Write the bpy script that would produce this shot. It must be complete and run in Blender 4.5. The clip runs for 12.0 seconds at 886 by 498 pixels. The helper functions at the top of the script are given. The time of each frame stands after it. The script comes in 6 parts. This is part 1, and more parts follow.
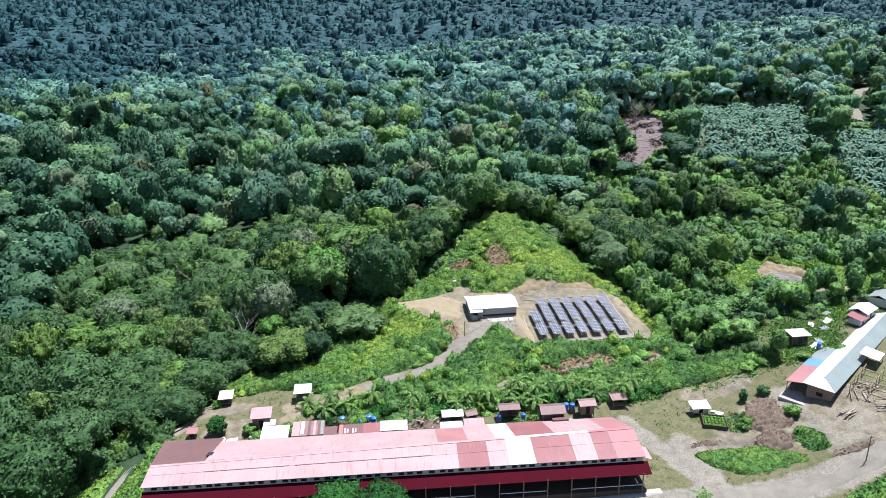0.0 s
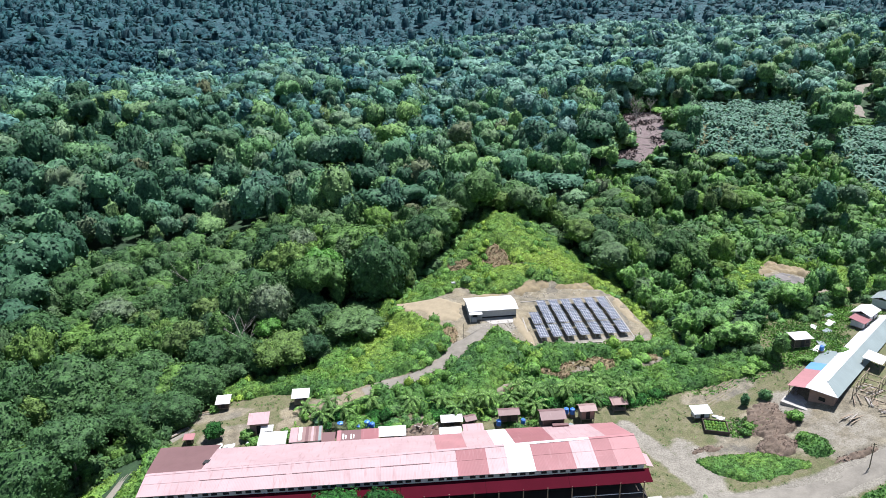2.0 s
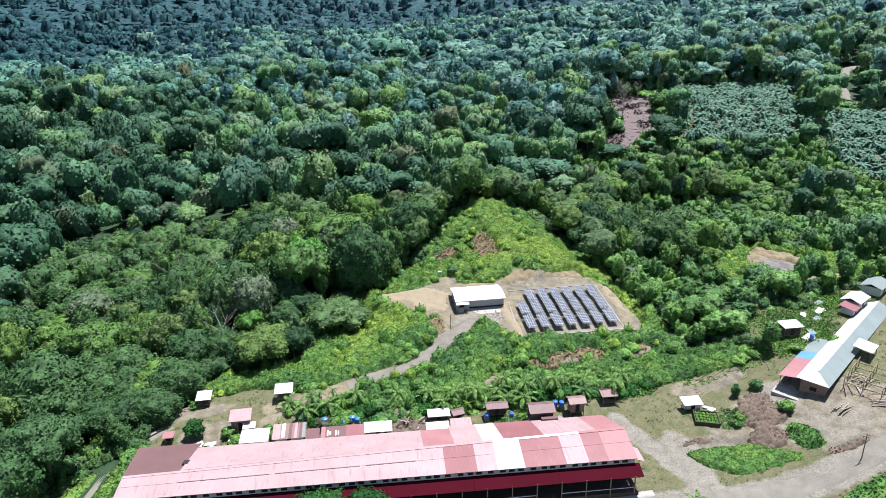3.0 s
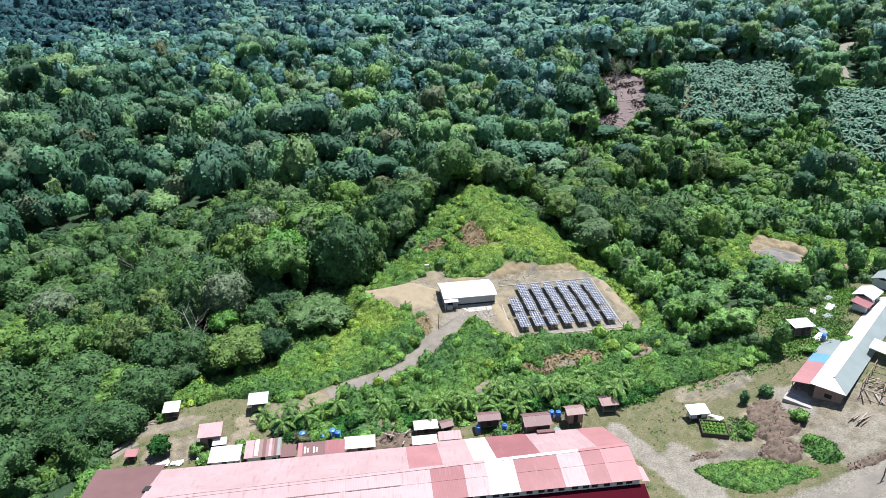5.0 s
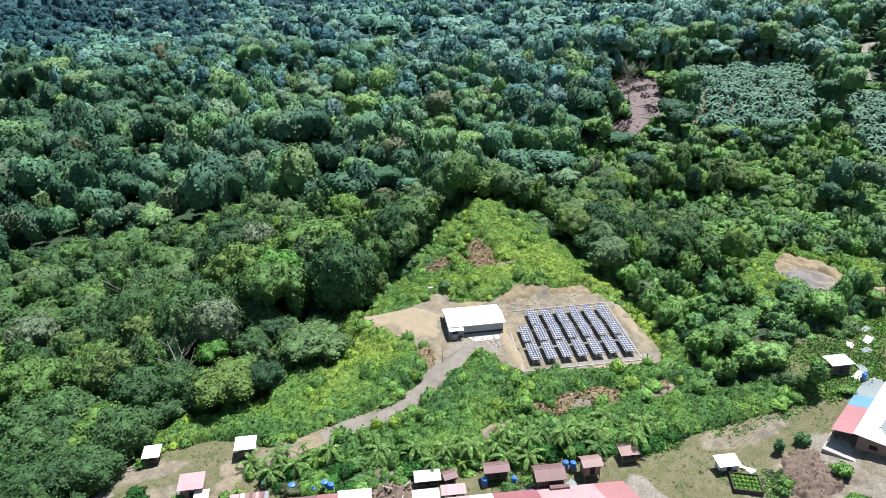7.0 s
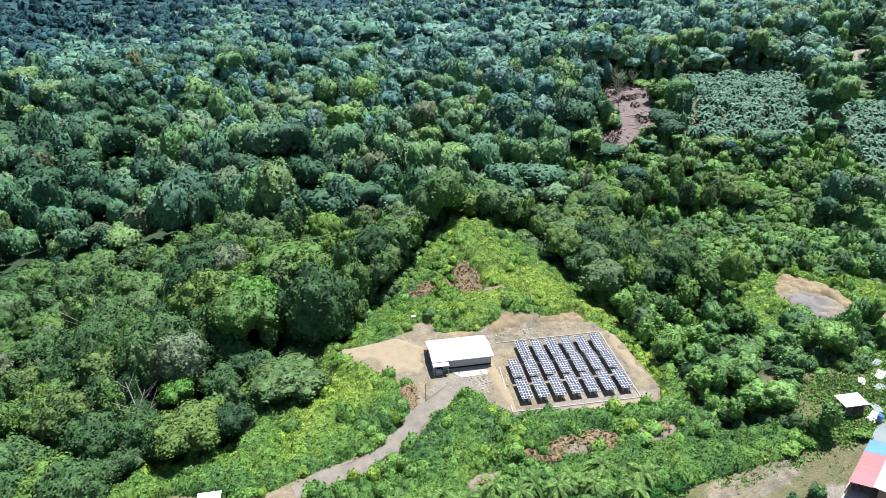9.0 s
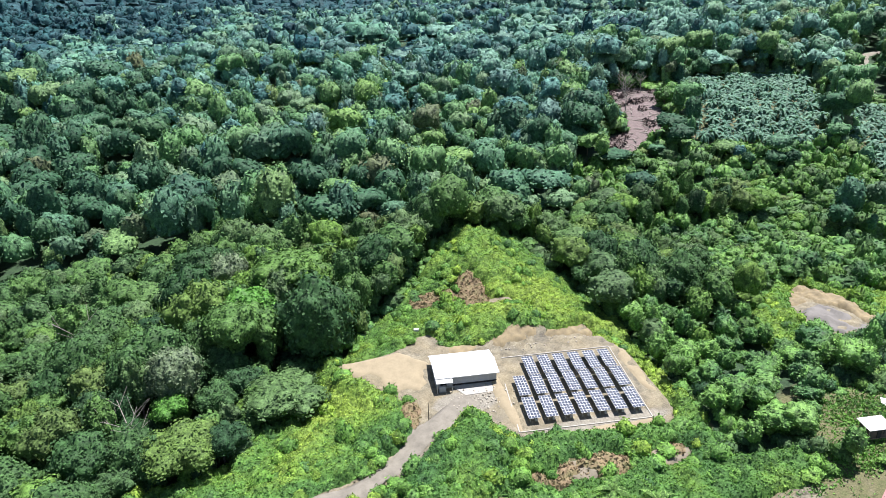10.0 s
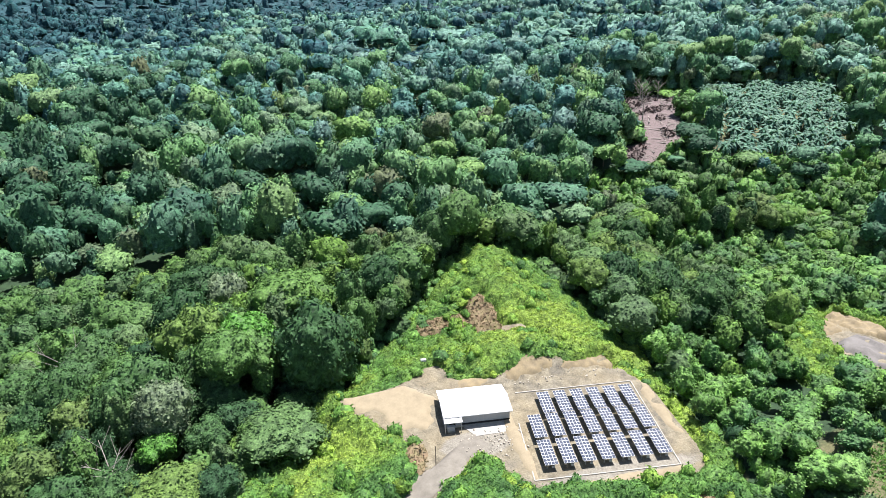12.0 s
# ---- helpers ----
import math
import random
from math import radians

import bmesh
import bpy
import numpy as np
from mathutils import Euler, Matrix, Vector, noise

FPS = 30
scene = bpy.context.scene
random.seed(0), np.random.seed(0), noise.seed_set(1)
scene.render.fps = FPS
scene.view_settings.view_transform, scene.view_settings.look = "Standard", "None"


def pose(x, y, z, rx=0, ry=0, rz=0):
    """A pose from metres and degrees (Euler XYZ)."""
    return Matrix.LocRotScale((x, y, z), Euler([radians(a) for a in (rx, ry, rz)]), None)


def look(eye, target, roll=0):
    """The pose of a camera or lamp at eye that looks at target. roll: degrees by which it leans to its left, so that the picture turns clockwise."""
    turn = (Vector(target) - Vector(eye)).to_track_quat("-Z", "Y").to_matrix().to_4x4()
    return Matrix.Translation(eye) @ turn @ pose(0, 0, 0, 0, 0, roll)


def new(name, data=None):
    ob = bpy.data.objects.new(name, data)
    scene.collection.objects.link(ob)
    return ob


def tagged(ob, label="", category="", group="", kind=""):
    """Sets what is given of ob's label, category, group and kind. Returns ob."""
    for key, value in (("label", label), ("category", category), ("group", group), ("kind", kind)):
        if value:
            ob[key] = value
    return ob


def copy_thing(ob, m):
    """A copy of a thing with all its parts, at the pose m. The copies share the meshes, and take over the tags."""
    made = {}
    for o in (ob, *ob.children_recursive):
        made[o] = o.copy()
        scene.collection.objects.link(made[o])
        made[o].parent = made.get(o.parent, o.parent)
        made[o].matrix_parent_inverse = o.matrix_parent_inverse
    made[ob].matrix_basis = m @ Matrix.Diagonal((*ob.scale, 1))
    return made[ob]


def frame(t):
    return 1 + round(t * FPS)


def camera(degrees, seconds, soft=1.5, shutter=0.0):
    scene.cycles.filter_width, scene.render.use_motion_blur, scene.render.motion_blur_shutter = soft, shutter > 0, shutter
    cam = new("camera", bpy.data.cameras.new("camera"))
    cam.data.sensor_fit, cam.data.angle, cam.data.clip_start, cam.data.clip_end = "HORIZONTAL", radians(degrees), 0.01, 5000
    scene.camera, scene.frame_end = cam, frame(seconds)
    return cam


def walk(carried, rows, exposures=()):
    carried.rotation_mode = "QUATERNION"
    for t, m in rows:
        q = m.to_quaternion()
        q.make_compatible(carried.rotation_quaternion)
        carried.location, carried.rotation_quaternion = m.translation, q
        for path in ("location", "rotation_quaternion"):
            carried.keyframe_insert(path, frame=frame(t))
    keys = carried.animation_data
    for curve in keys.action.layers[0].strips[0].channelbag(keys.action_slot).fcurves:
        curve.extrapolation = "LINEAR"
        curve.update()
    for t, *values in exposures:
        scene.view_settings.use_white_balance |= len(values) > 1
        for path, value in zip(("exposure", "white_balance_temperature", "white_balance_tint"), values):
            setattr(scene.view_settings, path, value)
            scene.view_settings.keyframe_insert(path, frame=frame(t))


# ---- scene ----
cam = camera(67.94, 12.0, soft=0.5)
PATH = [
    (0, (-36.660, -160.319, 72.828), (-25.939, -104.238, 54.392), -0.81),
    (0.5, (-36.576, -160.431, 73.507), (-25.805, -104.369, 55.039), -0.86),
    (1, (-36.445, -160.306, 73.839), (-25.175, -104.404, 55.186), -0.88),
    (1.5, (-36.278, -159.585, 73.927), (-25.416, -103.619, 55.222), -0.88),
    (2, (-35.960, -158.383, 74.148), (-25.283, -102.447, 55.249), -0.92),
    (2.5, (-35.522, -156.621, 74.253), (-24.451, -100.971, 54.746), -0.95),
    (3, (-35.015, -154.538, 74.248), (-23.251, -99.317, 53.944), -0.94),
    (5, (-31.968, -143.047, 74.118), (-19.408, -88.742, 51.909), -0.98),
    (5.5, (-31.167, -139.803, 74.470), (-18.685, -85.569, 52.045), -1.00),
    (6, (-30.172, -136.661, 74.882), (-17.712, -82.423, 52.455), -1.07),
    (6.5, (-29.197, -133.696, 75.343), (-17.092, -79.382, 52.905), -1.14),
    (7, (-28.292, -130.817, 75.776), (-16.427, -76.440, 53.364), -1.21),
    (9, (-24.741, -119.758, 77.021), (-11.745, -65.530, 54.873), -1.13),
    (9.5, (-24.131, -116.921, 77.083), (-11.379, -62.620, 54.974), -1.07),
    (10, (-23.489, -114.193, 77.338), (-10.783, -59.874, 55.247), -1.09),
    (10.5, (-22.804, -111.463, 77.535), (-10.291, -57.072, 55.509), -1.08),
    (11, (-22.150, -108.649, 77.695), (-9.859, -54.195, 55.703), -1.05),
    (11.5, (-21.619, -105.862, 77.919), (-9.642, -51.333, 55.939), -1.00),
    (12, (-20.886, -103.156, 78.235), (-9.001, -48.581, 56.321), -1.04),
]
walk(cam, [(t, look(eye, target, roll)) for t, eye, target, roll in PATH], [(0, 0.89, 5980, 14), (5, 0.87, 6080, 13), (9, 1.01, 6200, 13), (12, 1.18, 6300, 14)])

# ---- light: a high sun behind and to the east of the solar field, clear sky ----
SUN_HIGH, SUN_TURN = radians(73), radians(60)      # height, and turn from +y towards +x
world = bpy.data.worlds.new("sky")
scene.world = world
world.use_nodes = True
sky = world.node_tree.nodes.new("ShaderNodeTexSky")
sky.sky_type, sky.sun_disc = "NISHITA", False
sky.sun_elevation, sky.sun_rotation = SUN_HIGH, SUN_TURN
sky.air_density, sky.dust_density, sky.ozone_density = 1.2, 1.0, 1.0
back = world.node_tree.nodes["Background"]
back.inputs["Strength"].default_value = 0.053
world.node_tree.links.new(sky.outputs[0], back.inputs[0])
sun_data = bpy.data.lights.new("sun", "SUN")
sun_data.energy, sun_data.angle, sun_data.color = 5.0, radians(0.55), (1.0, 0.955, 0.88)
sun = new("sun", sun_data)
sun_way = Vector((math.cos(SUN_HIGH) * math.sin(SUN_TURN), math.cos(SUN_HIGH) * math.cos(SUN_TURN), math.sin(SUN_HIGH)))
sun.matrix_world = look(sun_way * 400, (0, 0, 0))

# ---- materials ----


def nodes_of(name):
    m = bpy.data.materials.new(name)
    m.use_nodes = True
    return m, m.node_tree.nodes, m.node_tree.links, m.node_tree.nodes["Principled BSDF"]


def noise_node(n, l, scale, detail=4.0, rough=0.6, coord="Object"):
    c, t = n.new("ShaderNodeTexCoord"), n.new("ShaderNodeTexNoise")
    t.inputs["Scale"].default_value, t.inputs["Detail"].default_value, t.inputs["Roughness"].default_value = scale, detail, rough
    l.new(c.outputs[coord], t.inputs["Vector"])
    return t.outputs["Fac"]


def ramp(n, l, fac, stops):
    r = n.new("ShaderNodeValToRGB")
    els = r.color_ramp.elements
    while len(els) < len(stops):
        els.new(0.5)
    for e, (p, c) in zip(els, stops):
        e.position, e.color = p, (*c, 1)
    l.new(fac, r.inputs[0])
    return r.outputs[0]


def mixed(n, l, fac, a, b, blend="MIX"):
    m = n.new("ShaderNodeMix")
    m.data_type, m.blend_type = "RGBA", blend
    for value, socket in ((fac, m.inputs[0]), (a, m.inputs[6]), (b, m.inputs[7])):
        if isinstance(value, (int, float)):
            socket.default_value = value
        elif isinstance(value, tuple):
            socket.default_value = (*value, 1)
        else:
            l.new(value, socket)
    return m.outputs[2]


def bumped(n, l, shader, height, strength, distance):
    b = n.new("ShaderNodeBump")
    b.inputs["Strength"].default_value, b.inputs["Distance"].default_value = strength, distance
    l.new(height, b.inputs["Height"])
    l.new(b.outputs[0], shader.inputs["Normal"])


def plain(name, colour, rough=0.7, metal=0.0, vary=0.25, scale=1.5, dirt=None):
    """A painted, wooden or metal surface with blotches, fine grain and a little relief."""
    m, n, l, p = nodes_of(name)
    f, g = noise_node(n, l, scale, 5), noise_node(n, l, scale * 9, 3)
    dark = tuple(c * (1 - vary) for c in colour) if dirt is None else dirt
    c = ramp(n, l, f, [(0.3, dark), (0.62, colour)])
    c = mixed(n, l, 0.35, c, ramp(n, l, g, [(0.3, tuple(v * 0.75 for v in colour)), (0.7, tuple(min(v * 1.15, 0.9) for v in colour))]))
    l.new(c, p.inputs["Base Color"])
    p.inputs["Roughness"].default_value, p.inputs["Metallic"].default_value = rough, metal
    bumped(n, l, p, g, 0.25, 0.02)
    return m


def sheet_metal(name, colour, stain, amount=0.5, rough=0.5, pitch=0.25, shine=0.22):
    """Corrugated painted roofing: ribs along local y, rust streaks and faded patches."""
    m, n, l, p = nodes_of(name)
    c, sep = n.new("ShaderNodeTexCoord"), n.new("ShaderNodeSeparateXYZ")
    l.new(c.outputs["Object"], sep.inputs[0])
    stretch = n.new("ShaderNodeMapping")
    stretch.inputs["Scale"].default_value = (1.6, 0.22, 0.22)
    l.new(c.outputs["Object"], stretch.inputs[0])
    streak = n.new("ShaderNodeTexNoise")
    streak.inputs["Scale"].default_value, streak.inputs["Detail"].default_value = 1.3, 6
    l.new(stretch.outputs[0], streak.inputs["Vector"])
    fade = noise_node(n, l, 0.22, 4)
    col = ramp(n, l, fade, [(0.35, tuple(v * 0.86 for v in colour)), (0.65, colour)])
    edge = n.new("ShaderNodeMath")
    edge.operation = "MULTIPLY"
    l.new(ramp(n, l, streak.outputs["Fac"], [(0.56, (0, 0, 0)), (0.74, (1, 1, 1))]), edge.inputs[0])
    edge.inputs[1].default_value = amount
    col = mixed(n, l, edge.outputs[0], col, stain)
    wide = n.new("ShaderNodeMapping")
    wide.inputs["Scale"].default_value = (0.18, 1.1, 1.1)
    l.new(c.outputs["Object"], wide.inputs[0])
    mould = n.new("ShaderNodeTexNoise")
    mould.inputs["Scale"].default_value, mould.inputs["Detail"].default_value, mould.inputs["Roughness"].default_value = 0.9, 7, 0.7
    l.new(wide.outputs[0], mould.inputs["Vector"])
    col = mixed(n, l, ramp(n, l, mould.outputs["Fac"], [(0.6, (0, 0, 0)), (0.72, (amount,) * 3)]), col, stain)
    l.new(col, p.inputs["Base Color"])
    p.inputs["Roughness"].default_value, p.inputs["Specular IOR Level"].default_value = rough, shine
    wave = n.new("ShaderNodeMath")
    wave.operation = "MULTIPLY"
    l.new(sep.outputs[0], wave.inputs[0])
    wave.inputs[1].default_value = 2 * math.pi / pitch
    sine = n.new("ShaderNodeMath")
    sine.operation = "SINE"
    l.new(wave.outputs[0], sine.inputs[0])
    bumped(n, l, p, sine.outputs[0], 0.2, 0.012)
    return m


def foliage(name, tones, shine=0.3, through_light=0.07, grain=2.4, contrast=1.0, relief=2.4, patches=None, uneven=1.0, mixed_kinds=True):
    """Leaves: each plant takes one of the tones, each leaf a little variation; light comes through the blades."""
    m, n, l, p = nodes_of(name)
    tint, info, geo = n.new("ShaderNodeAttribute"), n.new("ShaderNodeObjectInfo"), n.new("ShaderNodeNewGeometry")
    tint.attribute_name = "tint"
    both = n.new("ShaderNodeMath")
    both.operation = "ADD"
    l.new(tint.outputs["Fac"], both.inputs[0])
    l.new(info.outputs["Random"], both.inputs[1])
    wrap = n.new("ShaderNodeMath")
    wrap.operation = "FRACT"
    l.new(both.outputs[0], wrap.inputs[0])
    base = ramp(n, l, wrap.outputs[0] if mixed_kinds else tint.outputs["Fac"], [(k / (len(tones) - 1), c) for k, c in enumerate(tones)])
    if patches:
        other, size = patches
        base = mixed(n, l, ramp(n, l, noise_node(n, l, size, 3), [(0.46, (0, 0, 0)), (0.58, (1, 1, 1))]), base, other)
    leaf = ramp(n, l, geo.outputs["Random Per Island"], [(0.0, tuple(1 - uneven * v for v in (0.42, 0.38, 0.35))), (0.5, (0.97, 0.98, 0.98)), (1.0, tuple(1 + uneven * v for v in (0.45, 0.42, 0.34)))])
    fine, spray = noise_node(n, l, grain, 3, 0.65), noise_node(n, l, grain * 0.3, 2)
    speck = ramp(n, l, fine, [(0.34, tuple(1 - contrast * v for v in (0.72, 0.7, 0.68))), (0.5, (0.94, 0.95, 0.95)), (0.66, tuple(1 + contrast * v for v in (0.7, 0.7, 0.6)))])
    speck = mixed(n, l, 1.0, speck, ramp(n, l, spray, [(0.35, (0.56, 0.58, 0.61)), (0.62, (1.3, 1.28, 1.22))]), "MULTIPLY")
    col = mixed(n, l, 1.0, mixed(n, l, 1.0, base, leaf, "MULTIPLY"), speck, "MULTIPLY")
    l.new(col, p.inputs["Base Color"])
    p.inputs["Roughness"].default_value = 0.6
    lumps = n.new("ShaderNodeMath")
    lumps.operation = "ADD"
    l.new(fine, lumps.inputs[0])
    l.new(spray, lumps.inputs[1])
    bumped(n, l, p, lumps.outputs[0], 1.0, relief / grain)
    p.inputs["Specular IOR Level"].default_value = shine
    thin = n.new("ShaderNodeBsdfTranslucent")
    l.new(mixed(n, l, 1.0, col, (1.05, 1.2, 0.65), "MULTIPLY"), thin.inputs[0])
    mix = n.new("ShaderNodeMixShader")
    mix.inputs[0].default_value = through_light
    l.new(p.outputs[0], mix.inputs[1])
    l.new(thin.outputs[0], mix.inputs[2])
    l.new(mix.outputs[0], n["Material Output"].inputs["Surface"])
    return m


def ground_material():
    """Soil under everything: forest litter, green cover, bare clay, pale gravel and burnt earth, by the cover attribute."""
    m, n, l, p = nodes_of("soil")
    at, sep = n.new("ShaderNodeAttribute"), n.new("ShaderNodeSeparateColor")
    at.attribute_name = "cover"
    l.new(at.outputs["Color"], sep.inputs[0])
    big, mid, fine = noise_node(n, l, 0.09, 5), noise_node(n, l, 0.55, 6), noise_node(n, l, 3.2, 6)
    litter = ramp(n, l, mid, [(0.3, (0.012, 0.034, 0.014)), (0.7, (0.030, 0.070, 0.026))])
    grass = ramp(n, l, mid, [(0.3, (0.078, 0.096, 0.036)), (0.52, (0.126, 0.122, 0.060)), (0.72, (0.158, 0.142, 0.092))])
    clay = ramp(n, l, mid, [(0.36, (0.105, 0.094, 0.072)), (0.5, (0.170, 0.153, 0.115)), (0.64, (0.235, 0.212, 0.158))])
    worn_in = noise_node(n, l, 0.2, 6, 0.65)
    clay = mixed(n, l, ramp(n, l, worn_in, [(0.5, (0, 0, 0)), (0.66, (0.75, 0.75, 0.75))]), clay, (0.12, 0.112, 0.098))
    clay = mixed(n, l, ramp(n, l, big, [(0.4, (0, 0, 0)), (0.65, (0.45, 0.45, 0.45))]), clay, (0.270, 0.218, 0.125))
    pale = ramp(n, l, mid, [(0.25, (0.150, 0.138, 0.115)), (0.6, (0.235, 0.218, 0.183))])
    speck = ramp(n, l, fine, [(0.32, (0.66, 0.66, 0.66)), (0.62, (1.1, 1.1, 1.1))])

    def worn(mask):
        """The mask with a ragged edge."""
        a, r = n.new("ShaderNodeMath"), n.new("ShaderNodeMapRange")
        a.operation = "MULTIPLY_ADD"
        l.new(mask, a.inputs[0])
        a.inputs[1].default_value = 1.9
        l.new(mid, a.inputs[2])
        r.inputs[1].default_value, r.inputs[2].default_value = 1.05, 1.5
        l.new(a.outputs[0], r.inputs[0])
        return r.outputs[0]

    col = mixed(n, l, worn(sep.outputs[1]), litter, grass)
    col = mixed(n, l, worn(sep.outputs[0]), col, clay)
    col = mixed(n, l, worn(sep.outputs[2]), col, pale)
    col = mixed(n, l, 1.0, col, speck, "MULTIPLY")
    burn = n.new("ShaderNodeAttribute")
    burn.attribute_name = "burnt"
    col = mixed(n, l, worn(burn.outputs["Fac"]), col, ramp(n, l, fine, [(0.35, (0.075, 0.056, 0.058)), (0.65, (0.22, 0.172, 0.170))]))
    l.new(col, p.inputs["Base Color"])
    p.inputs["Roughness"].default_value = 0.95
    bumped(n, l, p, fine, 0.6, 0.25)
    return m


DEEP, BLUISH, FRESH, GREYISH, OLIVE, GRASSY = (0.038, 0.098, 0.066), (0.073, 0.166, 0.105), (0.107, 0.229, 0.090), (0.132, 0.212, 0.126), (0.135, 0.212, 0.083), (0.145, 0.261, 0.077)
BROWNISH = (0.100, 0.118, 0.062)
LEAF = foliage("forest_leaves", [DEEP, FRESH, BLUISH, FRESH, GREYISH, BLUISH, FRESH, OLIVE, FRESH, BLUISH, BROWNISH, BLUISH, GRASSY, GREYISH, DEEP, BLUISH], contrast=0.5, relief=0.4, uneven=0.22, shine=0.15, through_light=0.12)
# Darker leaf tones, mostly for the dark western forest.
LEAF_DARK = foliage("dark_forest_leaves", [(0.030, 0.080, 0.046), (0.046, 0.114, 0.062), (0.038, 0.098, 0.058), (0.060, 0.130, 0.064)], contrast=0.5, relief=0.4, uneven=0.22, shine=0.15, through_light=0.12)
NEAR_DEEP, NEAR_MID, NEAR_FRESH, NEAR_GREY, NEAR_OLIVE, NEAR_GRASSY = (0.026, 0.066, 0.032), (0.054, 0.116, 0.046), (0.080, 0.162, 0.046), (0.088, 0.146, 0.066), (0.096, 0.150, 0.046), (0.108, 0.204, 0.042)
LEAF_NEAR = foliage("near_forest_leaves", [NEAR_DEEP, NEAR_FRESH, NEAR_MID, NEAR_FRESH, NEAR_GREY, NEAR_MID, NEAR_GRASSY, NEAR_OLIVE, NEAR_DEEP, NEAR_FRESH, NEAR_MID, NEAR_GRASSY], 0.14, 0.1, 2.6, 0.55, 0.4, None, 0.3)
# Haze painted into the far leaf colours as extra blue.
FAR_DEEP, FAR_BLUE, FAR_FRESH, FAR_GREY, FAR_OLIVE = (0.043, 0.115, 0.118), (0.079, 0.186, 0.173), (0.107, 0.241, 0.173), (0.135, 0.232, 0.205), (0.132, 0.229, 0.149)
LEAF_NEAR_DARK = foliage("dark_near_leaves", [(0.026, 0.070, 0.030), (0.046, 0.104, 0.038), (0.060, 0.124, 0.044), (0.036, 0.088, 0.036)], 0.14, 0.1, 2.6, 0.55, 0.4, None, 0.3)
LEAF_FAR = foliage("hazed_far_leaves", [FAR_DEEP, FAR_BLUE, FAR_FRESH, FAR_BLUE, FAR_GREY, FAR_DEEP, FAR_FRESH, FAR_OLIVE, FAR_BLUE, FAR_DEEP], grain=0.9, contrast=0.45, relief=0.5, uneven=0.2, shine=0.12, through_light=0.12)
LEAF_FAR_PALE = foliage("hazed_pale_leaves", [(0.126, 0.252, 0.212), (0.148, 0.274, 0.230), (0.136, 0.262, 0.198)], grain=0.9, contrast=0.45, relief=0.5, uneven=0.2, shine=0.12, through_light=0.12)
# Haze and cloud shadow painted into the hill leaf colour.
LEAF_HILL = foliage("hazed_shaded_hill_leaves", [(0.015, 0.052, 0.068), (0.023, 0.076, 0.094), (0.032, 0.098, 0.108), (0.019, 0.064, 0.082), (0.040, 0.094, 0.114)], grain=0.5, contrast=0.45, relief=0.5, uneven=0.2, shine=0.1)
LEAF_BRIGHT = foliage("scrub_leaves", [(0.09, 0.215, 0.050), (0.115, 0.255, 0.050), (0.16, 0.295, 0.055), (0.10, 0.235, 0.05), (0.20, 0.325, 0.06)], 0.2, 0.2, 4.0, 0.4, 0.8, ((0.23, 0.35, 0.055), 0.06), 0.6)
LEAF_SCRUB = foliage("scrub_cover_leaves", [(0.056, 0.138, 0.044), (0.100, 0.215, 0.052), (0.175, 0.290, 0.058), (0.262, 0.360, 0.068)], 0.15, 0.18, 3.0, 0.4, 0.6, None, 0.4, False)
LEAF_BUSH = foliage("bush_leaves", [(0.058, 0.14, 0.045), (0.085, 0.195, 0.048), (0.125, 0.255, 0.052), (0.075, 0.17, 0.05), (0.15, 0.28, 0.056)], 0.25, 0.14, 4.0, 0.5, 0.5, ((0.12, 0.255, 0.05), 0.09), 0.6)
LEAF_YOUNG = foliage("young_leaves", [(0.044, 0.122, 0.046), (0.074, 0.180, 0.050), (0.104, 0.228, 0.052), (0.050, 0.135, 0.054), (0.128, 0.248, 0.060)], 0.3, 0.12, 2.6, 0.55, 0.5, ((0.112, 0.232, 0.052), 0.06), 0.7)
LEAF_DENSE = foliage("dense_dark_leaves", [(0.024, 0.098, 0.024), (0.042, 0.150, 0.03), (0.03, 0.12, 0.026)], 0.15, 0.07, 3.2, 0.9)
LEAF_PALM = foliage("palm_leaves", [(0.09, 0.19, 0.06), (0.16, 0.275, 0.08), (0.12, 0.225, 0.065)], 0.15, 0.2, 3.0, 0.5, 0.6)
LEAF_OIL = foliage("oil_palm_leaves", [(0.084, 0.184, 0.135), (0.108, 0.220, 0.162), (0.130, 0.245, 0.182)], 0.25, 0.15, 2.0, 0.3, 0.4, None, 0.7)
LEAF_PALE = foliage("grey_leaves", [(0.098, 0.145, 0.078), (0.116, 0.162, 0.092)], 0.3, 0.08, 2.6, 0.55, 0.4, None, 0.3)
LEAF_LIME = foliage("lime_leaves", [(0.085, 0.225, 0.040), (0.10, 0.245, 0.045)], 0.25, 0.14, 2.6, 0.5, 0.4, None, 0.4)
DRY = plain("dry_fern", (0.225, 0.160, 0.098), 0.9, vary=0.5, scale=0.8, dirt=(0.135, 0.150, 0.055))
BARK = plain("bark", (0.17, 0.145, 0.115), 0.9)
DEAD = plain("dead_wood", (0.30, 0.275, 0.25), 0.85)
SOIL = ground_material()
GRAVEL = plain("road_gravel", (0.215, 0.198, 0.168), 0.95, vary=0.45, scale=0.35)
TRACK_SOIL = plain("track_soil", (0.200, 0.183, 0.155), 0.95, vary=0.5, scale=0.5)
ROCK = plain("bare_rock", (0.165, 0.155, 0.148), 0.9, vary=0.55, scale=0.35)
BANK = plain("cut_clay", (0.250, 0.200, 0.118), 0.95, scale=0.6, dirt=(0.11, 0.094, 0.070))
DUG = plain("dug_earth", (0.150, 0.112, 0.084), 0.95, vary=0.55, scale=1.6, dirt=(0.060, 0.045, 0.036))
BRUSH = plain("dry_brush", (0.19, 0.14, 0.108), 0.9, vary=0.55, scale=1.2)
